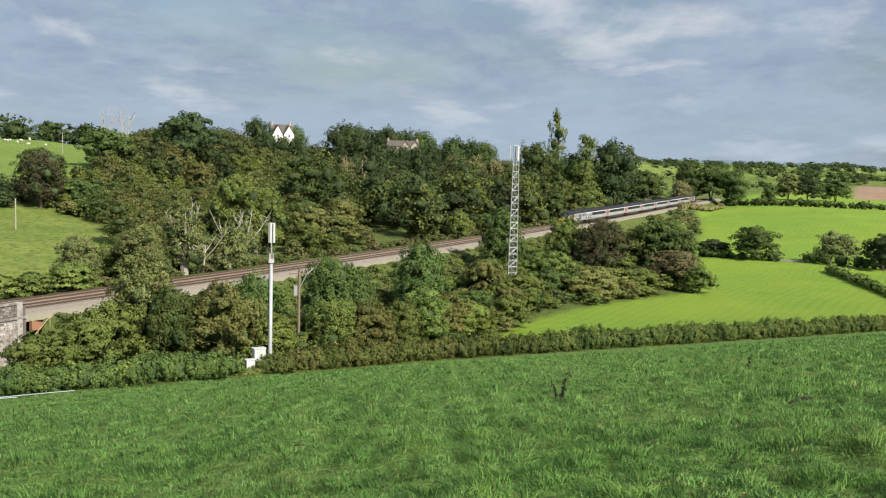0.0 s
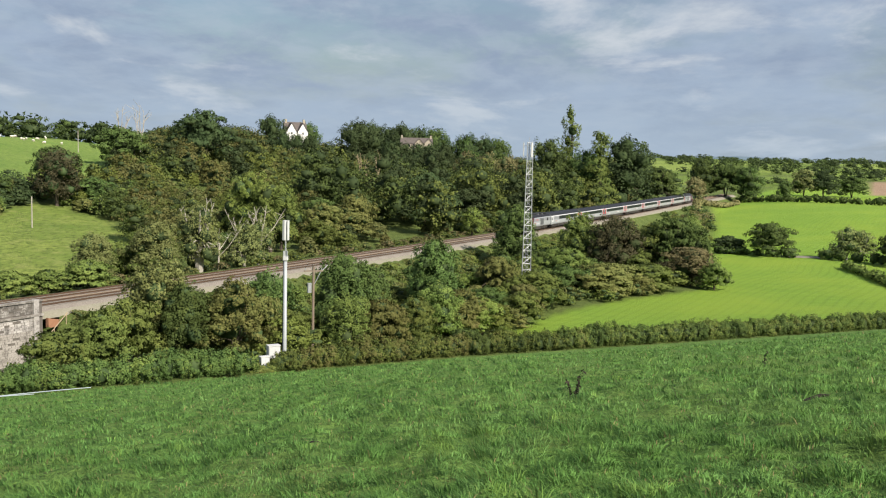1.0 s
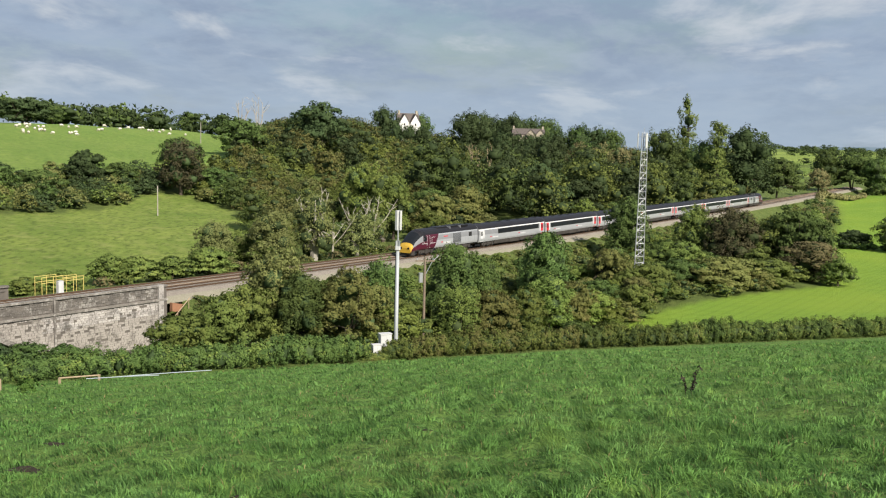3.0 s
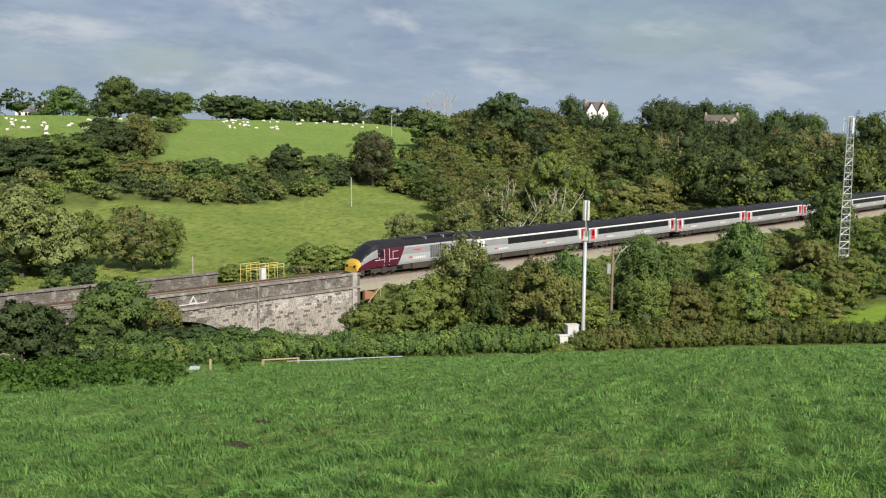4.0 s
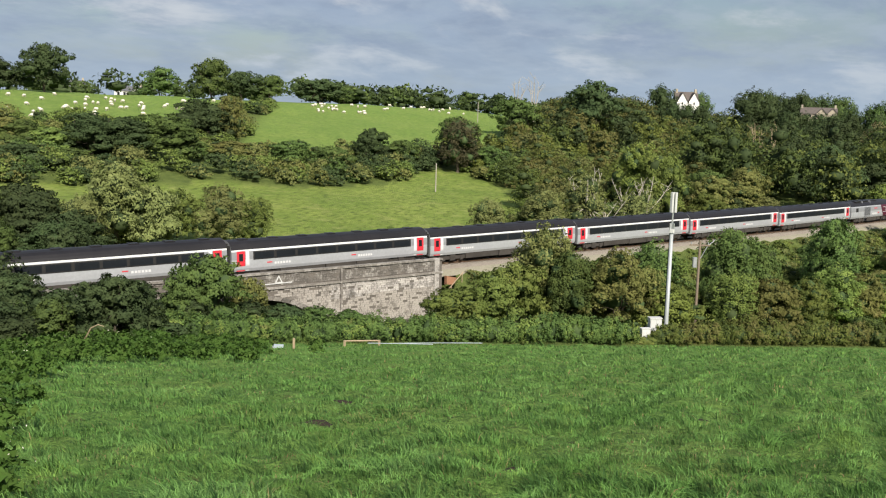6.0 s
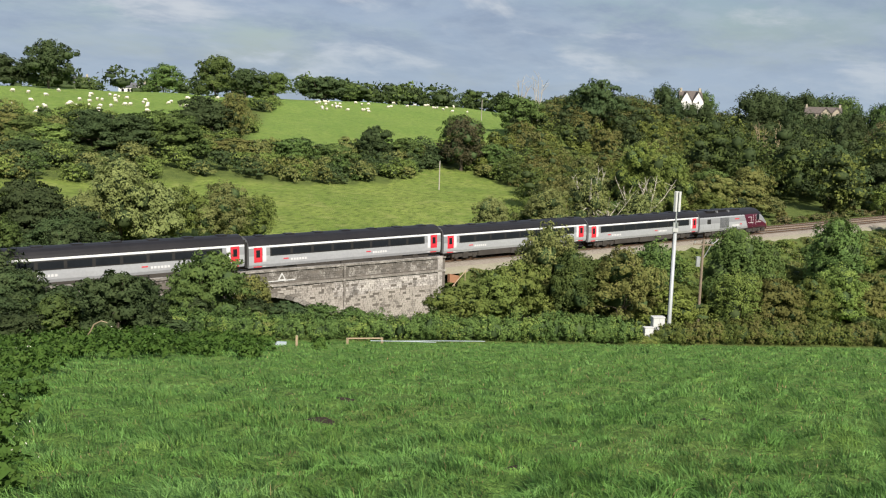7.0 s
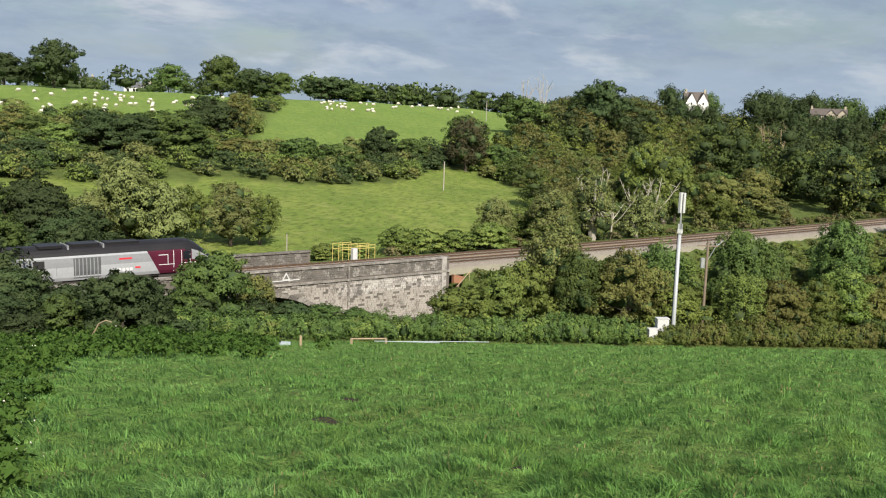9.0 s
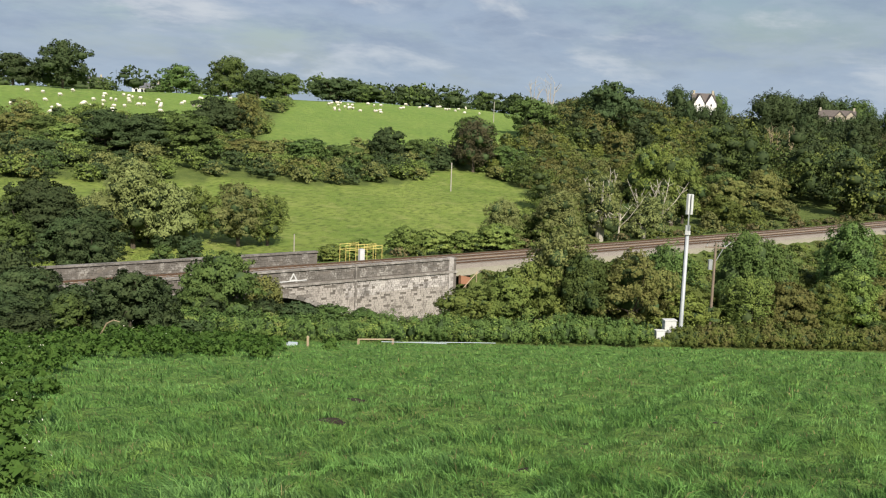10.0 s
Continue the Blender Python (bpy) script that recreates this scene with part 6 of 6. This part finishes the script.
# ---- sheep ----
def make_sheep():
    sp = thing("sheep", "cream woolly sheep grazing on the hill pasture", "sheep", "flock of sheep")
    b = Shape()
    ring = [(-0.52, 0.10), (-0.46, 0.24), (-0.2, 0.31), (0.2, 0.30), (0.44, 0.24), (0.54, 0.12)]
    b.tube([(x, 0, 0.60 + 0.02 * math.sin(x * 9)) for x, r in ring], [r for x, r in ring], 10)
    part("body", b, M["wool"], sp, flat=False)
    h = Shape()
    h.tube([(0.48, 0, 0.62), (0.62, 0, 0.48), (0.78, 0, 0.28), (0.84, 0, 0.20)], [0.13, 0.11, 0.085, 0.05], 8)
    part("head", h, M["sheep_face"], sp)
    for x in (-0.34, 0.32):
        for y in (-0.14, 0.14):
            l = Shape(); l.tube([(x, y, 0.0), (x, y, 0.45)], [0.035, 0.055], 6)
            part("leg", l, M["sheep_face"], sp)
    return sp


def place_sheep():
    rnd = random.Random(12)
    base = make_sheep()
    first = True
    spots = []
    for n, a0, a1, q0, q1 in ((42, 41.2, 50.0, 150, 192), (8, 36.5, 40.5, 165, 190), (24, 28.0, 31.8, 176, 196), (16, 20.8, 27.5, 184, 200)):
        while n > 0:
            az, d = rnd.uniform(a0, a1), rnd.uniform(220, 420)
            x, y = -d * math.sin(radians(az)), d * math.cos(radians(az))
            q = float(rail_frame(x, y)[0][0])
            if q0 < q < q1:
                spots.append((x, y)); n -= 1
    for x, y in spots:
        m = pose(x, y, level(x, y), 0, 0, rnd.uniform(0, 360))
        if first:
            base.matrix_basis = m; first = False
        else:
            copy_thing(base, m)


place_sheep()


# ---- field edges to the east ----
def field_hedge(points, name, label, h, kind, seed, per=60, size=0.28):
    rs = np.random.RandomState(seed)
    hd = thing(name, label, "hedge")
    lobes = []
    for (ax, ay), (bx, by) in zip(points, points[1:]):
        L = math.hypot(bx - ax, by - ay)
        n = int(L / (h * 0.6))
        for i in range(n):
            f = (i + rs.uniform(0, 1)) / n
            x, y = ax + (bx - ax) * f, ay + (by - ay) * f
            q = h * rs.uniform(0.45, 0.75)
            lobes.append((x, y, level(x, y) + q * 0.55, q, q, q * 0.9))
    tagged(part("leaves", leaf_mesh("leaves", leaf_cloud(rs, lobes, len(lobes) * per * 2, size), LEAF[kind]), None, hd), kind="stuff")
    # dark filling, coloured as the shade between the leaves
    sh = Shape(); blob(sh, lobes, 0.62, rs)
    tagged(part("inner_leaves", sh, LEAF["deep"], hd, flat=False), kind="stuff")


def polar(az, d):
    return (-d * math.sin(radians(az)), d * math.cos(radians(az)))


field_hedge([polar(-15.2, 236), polar(-19.6, 232)], "field_hedge", "dark thorn hedge at the head of the cereal field", 2.2, "dark", 31)
field_hedge([polar(-20.6, 234), polar(-27, 228)], "field_hedge", "rough hedge of dark thorn beyond the cereal field", 3.0, "dark", 32)
field_hedge([polar(-22.2, 216), polar(-26.5, 172)], "field_hedge", "clipped dark hedge running down beside the field", 2.0, "mid", 33)
field_hedge([polar(-16.4, 470), polar(-20, 455), polar(-28, 440)], "field_hedge", "long dark hedge along the top of the far field", 3.6, "dark", 34, 60, 0.5)
field_hedge([polar(-14.2, 330), polar(-14.0, 400), polar(-16.2, 452)], "field_edge_grass", "dry straw-coloured grass bank at the field edge", 2.4, "grey", 35, 60, 0.4)

field_hedge([polar(-14.9, 182), polar(-14.1, 250), polar(-13.7, 330)], "field_edge_scrub", "mixed scrub along the foot of the railway bank", 4.2, "mid", 36, 130, 0.3)


def build_far_hills():
    """A faint ridge on the horizon; its blue is distance haze put into the colour."""
    sh = Shape()
    n = 60
    for i in range(n + 1):
        az = 30 - 66 * i / n
        x, y = polar(az, 4350)
        top = 6 + 9 * math.sin(i * 0.35) + 5 * math.sin(i * 0.9 + 1) + 8 * math.exp(-((az + 17) / 5) ** 2)
        sh.v += [(x, y, -60), (x, y, top), (x * 1.03, y * 1.03, -60)]
    for i in range(n):
        k = 3 * i
        sh.f += [(k, k + 3, k + 4, k + 1), (k + 1, k + 4, k + 5, k + 2)]; sh.m += [0, 0]
    tagged(new("backdrop", sh.mesh("far_hills", M["far_hill"], False)), "faint blue distant ridge on the horizon", "hills", kind="structure")


build_far_hills()

lane = Shape()
lx, ly = polar(-20.1, 236)
ring = [(lx + 5.5 * math.cos(a) * (1 + 0.2 * math.sin(3 * a)), ly + 2.6 * math.sin(a)) for a in np.linspace(0, 6.28, 17)[:-1]]
lane.v = [(x, y, level(x, y) + 0.06) for x, y in ring]
lane.f, lane.m = [tuple(range(16))], [0]
tagged(new("farm_track", lane.mesh("farm_track", M["cess"])), "pale bare stone patch of a farm track", "track", kind="structure")


# ---- the meadow's own things ----
def build_rail_fence():
    fn = thing("wooden_rail_barrier", "low weathered wooden rail on two posts by the hedge", "fence")
    pts = [polar(29.6, 63.5), polar(27.5, 64.0)]
    zz = [level(*p) for p in pts]
    for p, z in zip(pts, zz):
        sh = Shape(); sh.box(p[0] - 0.06, p[1] - 0.06, z - 0.3, p[0] + 0.06, p[1] + 0.06, z + 0.42)
        part("post", sh, M["fence_wood"], fn)
    sh = Shape()
    sh.tube([(pts[0][0], pts[0][1], zz[0] + 0.38), (pts[1][0], pts[1][1], zz[1] + 0.38)], 0.05, 6)
    part("rail", sh, M["fence_wood"], fn)
    for a0, a1, d0, d1, lab in ((26.9, 21.2, 61.5, 62.5, "long pale plastic pipe lying in the grass"), (28.2, 24.2, 62.6, 62.4, "second pale plastic pipe lying in the grass")):
        sh = Shape()
        L = []
        z0, z1 = level(*polar(a0, d0)) + 0.32, level(*polar(a1, d1)) + 0.32
        for i in range(9):
            f = i / 8
            x, y = polar(a0 + (a1 - a0) * f, d0 + (d1 - d0) * f)
            L.append((x, y, z0 + (z1 - z0) * f))
        sh.tube(L, 0.024, 7)
        tagged(new("water_pipe", sh.mesh("water_pipe", M["hose"])), lab, "pipe", "pipes")
    tr = thing("field_trough", "small white and rusty field trough among weeds", "trough")
    x, y = polar(33.6, 60)
    sh = Shape(); sh.box(-0.35, -0.15, 0.02, 0.35, 0.15, 0.24, turn=pose(x, y, level(x, y), 0, 0, 20), bevel=0.05)
    part("basin", sh, M["hose"], tr)
    sh = Shape(); sh.box(0.95, -0.06, -0.2, 1.08, 0.06, 0.7, turn=pose(x, y, level(x, y), 0, 0, 20))
    part("post", sh, M["fence_wood"], tr)


build_rail_fence()


def build_dock(az, d, heights, seed):
    """A dead dock plant: dark ribbed stems with seed clusters."""
    rs = np.random.RandomState(seed)
    x, y = polar(az, d)
    dk = thing("dock_plant", "dark brown dried dock plant standing in the meadow", "weed", "dock plants", at=pose(x, y, level(x, y)))
    for h, lx, ly in heights:
        sh = Shape(); sh.tube([(lx * 0.4, ly, -0.05), (lx * 0.7, ly, h * 0.5), (lx * 1.5, ly, h)], [0.014, 0.011, 0.004], 6)
        stem = part("stem", sh, M["seed"], dk)
        n = int(60 * h)
        f = rs.uniform(0.3, 1, n)
        c = np.stack([lx * (0.4 + 1.1 * f * f), np.full(n, ly), f * h], 1) + rs.normal(0, 0.028, (n, 3))
        a, b = rs.normal(0, 0.026, (n, 3)), rs.normal(0, 0.018, (n, 3))
        tagged(part("seed_cluster", cloud_mesh("seed_cluster", np.stack([c - a, c - b, c + a, c + b], 1), [(0, 1, 2), (0, 2, 3)], M["seed"]), None, stem), kind="stuff")


build_dock(-7.1, 23.5, ((0.55, -0.12, 0.0), (0.72, 0.16, 0.05), (0.45, 0.1, -0.06)), 3)
build_dock(-17.9, 31.0, ((0.5, 0.02, 0.0),), 4)


# bare trodden patches: azimuth, distance, size
SOIL = ((19.1, 11.8, 0.17), (31.4, 16.5, 0.34), (24.6, 10.2, 0.18), (10.5, 10.5, 0.16), (-15.5, 19.5, 0.3), (-20.5, 19.0, 0.24), (29.8, 22.0, 0.22), (26.5, 13.8, 0.13), (8.3, 17.5, 0.16), (15.6, 15.0, 0.14))


def build_grass():
    """Meadow grass: blades in tussocks, thick near the path and thinning down the slope."""
    rs = np.random.RandomState(5)
    n = 400000
    az = rs.uniform(-29, 53, n)
    d = np.exp(rs.uniform(math.log(5.2), math.log(74), n))
    x, y = -d * np.sin(np.radians(az)), d * np.cos(np.radians(az))
    # draw blades together into tussocks
    cell = 0.42 * 1.45 ** np.floor(np.log(d / 5.0) / math.log(1.45) * 0.45 + rs.uniform(0, 1, n))
    jx, jy = np.floor((x + 1000.37) / cell), np.floor((y + 777.71) / cell)
    hsh = np.sin(jx * 127.1 + jy * 311.7) * 43758.5453
    r1 = hsh - np.floor(hsh)
    hs2 = np.sin(jx * 269.5 + jy * 183.3) * 43758.5453
    r2 = hs2 - np.floor(hs2)
    cx, cy = (jx + 0.2 + 0.6 * r1) * cell - 1000.37, (jy + 0.2 + 0.6 * r2) * cell - 777.71
    pull = 0.25 * rs.uniform(0, 1, n)
    x, y = x + (cx - x) * pull, y + (cy - y) * pull
    t = (y - 0.66 * x) / 82.0
    lush = np.clip(0.5 + 0.45 * waves(x, y, 4.5, 51) + 0.6 * waves(x, y, 1.5, 52), 0.06, 1.5)
    keep = (t < 0.985) & (rs.uniform(0, 1, n) < 0.6 + 0.4 * lush)
    x, y, d, lush, r1, cx, cy = x[keep], y[keep], d[keep], lush[keep], r1[keep], cx[keep], cy[keep]
    for saz, sd, sr in SOIL:
        sx, sy = polar(saz, sd)
        ok = np.hypot((x - sx) / 1.5, y - sy) > sr * rs.uniform(0.6, 1.15, len(x))
        x, y, d, lush, r1, cx, cy = x[ok], y[ok], d[ok], lush[ok], r1[ok], cx[ok], cy[ok]
    n = len(x)
    z = land(x, y)
    h = (0.035 + 0.125 * lush * (0.4 + 0.9 * r1)) * rs.uniform(0.5, 1.3, n)
    w = np.maximum(0.0045, 0.00032 * d) * rs.uniform(0.6, 1.4, n)
    a = rs.uniform(0, 6.283, n)
    lean = rs.uniform(0.5, 1.9, n)
    out = np.stack([x - cx, y - cy], 1); out /= np.linalg.norm(out, axis=1)[:, None] + 1e-6
    lx = (np.cos(a) * 0.7 + out[:, 0] * 0.6 - 0.25) * lean * h
    ly = (np.sin(a) * 0.7 + out[:, 1] * 0.6 - 0.10) * lean * h
    side = a + rs.uniform(0.9, 2.2, n)
    sx, sy = np.cos(side) * w, np.sin(side) * w
    P = lambda px, py, pz: np.stack([px, py, pz], 1)
    v = np.stack([P(x - sx, y - sy, z - 0.02), P(x + sx, y + sy, z - 0.02),
                  P(x + lx * 0.4 + sx * 0.8, y + ly * 0.4 + sy * 0.8, z + h * 0.62), P(x + lx * 0.4 - sx * 0.8, y + ly * 0.4 - sy * 0.8, z + h * 0.62),
                  P(x + lx * 1.15, y + ly * 1.15, z + h * rs.uniform(0.72, 1.0, n))], 1)
    # colour patches: mottled growth, plus shade painted into the gaps between tussocks
    patch = 0.5 * waves(x, y, 5.0, 53) + 0.7 * waves(x, y, 1.4, 54) + 0.4 * (r1 - 0.5) + 0.5 * (lush - 0.5) + rs.normal(0, 0.25, n)
    dry = np.where(patch > 0.72, 2, np.where(patch < -0.35, 1, 0))
    dry = np.where(rs.uniform(0, 1, n) < 0.012 + 0.10 * (lush < 0.22), 3, dry)
    # turn every blade's face to the sunny side
    face = np.cross(v[:, 1] - v[:, 0], v[:, 4] - v[:, 0])
    back = face @ np.array(to_sun) < 0
    v[back] = v[back][:, [1, 0, 3, 2, 4]]
    me = cloud_mesh("meadow_grass", v, [(0, 1, 2, 3), (3, 2, 4)], [BLADE, BLADE_DARK, BLADE_SUN, DRY], dry)
    # blades in a tussock catch the light of its side
    soft = np.stack([0.55 * out[:, 0], 0.55 * out[:, 1], np.full(n, 0.8)], 1) + rs.normal(0, 0.28, (n, 3))
    soft /= np.linalg.norm(soft, axis=1)[:, None]
    me.normals_split_custom_set_from_vertices(np.repeat(soft, 5, axis=0).astype(np.float32))
    ob = new("meadow_grass", me)
    tagged(ob, "long lush green meadow grass in uneven tussocks", "grass", kind="stuff")


build_grass()


def build_molehill(az, d, r, label):
    rs = np.random.RandomState(int(az * 10 + d + 900))
    x, y = polar(az, d)
    sh = Shape()
    seg, rings = 14, 4
    for i in range(rings + 1):
        f = i / rings
        for j in range(seg):
            a = 6.2832 * j / seg
            g = r * (1 - f) * rs.uniform(0.8, 1.15)
            px, py = x + g * math.cos(a) * 1.5, y + g * math.sin(a)
            sh.v.append((px, py, level(px, py) - 0.03 + 0.05 * math.sin(f * 1.57) * rs.uniform(0.85, 1.1)))
    for i in range(rings):
        for j in range(seg):
            sh.f.append((i * seg + j, i * seg + (j + 1) % seg, (i + 1) * seg + (j + 1) % seg, (i + 1) * seg + j)); sh.m.append(0)
    tagged(new("molehill", sh.mesh("molehill", M["soil"], False)), label, "molehill", "molehills")


for az, d, r in SOIL:
    build_molehill(az, d, r, "bare dark soil patch in the trampled meadow")


def build_weeds():
    """Nettles, bramble and dock rising at the meadow's rough western edge."""
    rs = np.random.RandomState(77)
    pt = thing("nettle_patch", "tall nettles and brambles with pale seed heads at the meadow edge", "weeds", kind="stuff")
    C, R = [], []
    n_clump = 260
    while len(C) < n_clump:
        az, d = rs.uniform(30, 54), rs.uniform(9, 66)
        t = (polar(az, d)[1] - 0.66 * polar(az, d)[0]) / 82.0
        lim = 36 + 9 * (1 - smooth(14, 40, np.array(d))) + 3 * waves(np.array([d * 1.0]), np.array([az]), 12, 61)[0]
        if d < 44:
            lim = max(lim, 47.5 - 0.02 * d)
        elif rs.uniform() > 0.9:
            lim = 29
        if az < lim or t > 1.0:
            continue
        x, y = polar(az, d)
        C.append((x, y, level(x, y), rs.uniform(0.35, 0.8) * (1 if d > 30 else 0.42), d))
    V = []
    for x, y, z, r, d in C:
        k = 260
        lobes = [(x + rs.uniform(-r, r), y + rs.uniform(-r, r), z + r * rs.uniform(0.3, 0.9), r * 0.7, r * 0.7, r * 0.6) for _ in range(4)]
        V.append(leaf_cloud(rs, lobes, k, 0.05 + 0.0012 * d, 0.5, 0.35))
    tagged(part("leaves", leaf_mesh("leaves", np.concatenate(V), WEED), None, pt), kind="stuff")
    S = []
    for x, y, z, r, d in C[:60]:
        k = 5
        c = np.array([x, y, z + r * 1.3]) + rs.normal(0, 1, (k, 3)) * np.array([r * 0.5, r * 0.5, 0.15])
        a, b = rs.normal(0, 0.006 + 0.0002 * d, (k, 3)), rs.normal(0, 0.006 + 0.0002 * d, (k, 3))
        S.append(np.stack([c - a, c - b, c + a, c + b], 1))
    tagged(part("seed_heads", cloud_mesh("seed_heads", np.concatenate(S), [(0, 1, 2), (0, 2, 3)], M["wool"]), None, pt), kind="stuff")
    st = thing("bramble_shoot", "arching yellowed bramble shoot over the weeds", "weed")
    x, y = polar(44.6, 52)
    z = level(x, y)
    sh = Shape(); sh.tube([(x, y, z), (x + 0.1, y, z + 0.9), (x + 0.5, y, z + 1.5), (x + 1.0, y, z + 1.75), (x + 1.4, y, z + 1.7)], [0.05, 0.045, 0.04, 0.03, 0.02], 6)
    part("stem", sh, M["fence_wood"], st)


build_weeds()



motions()
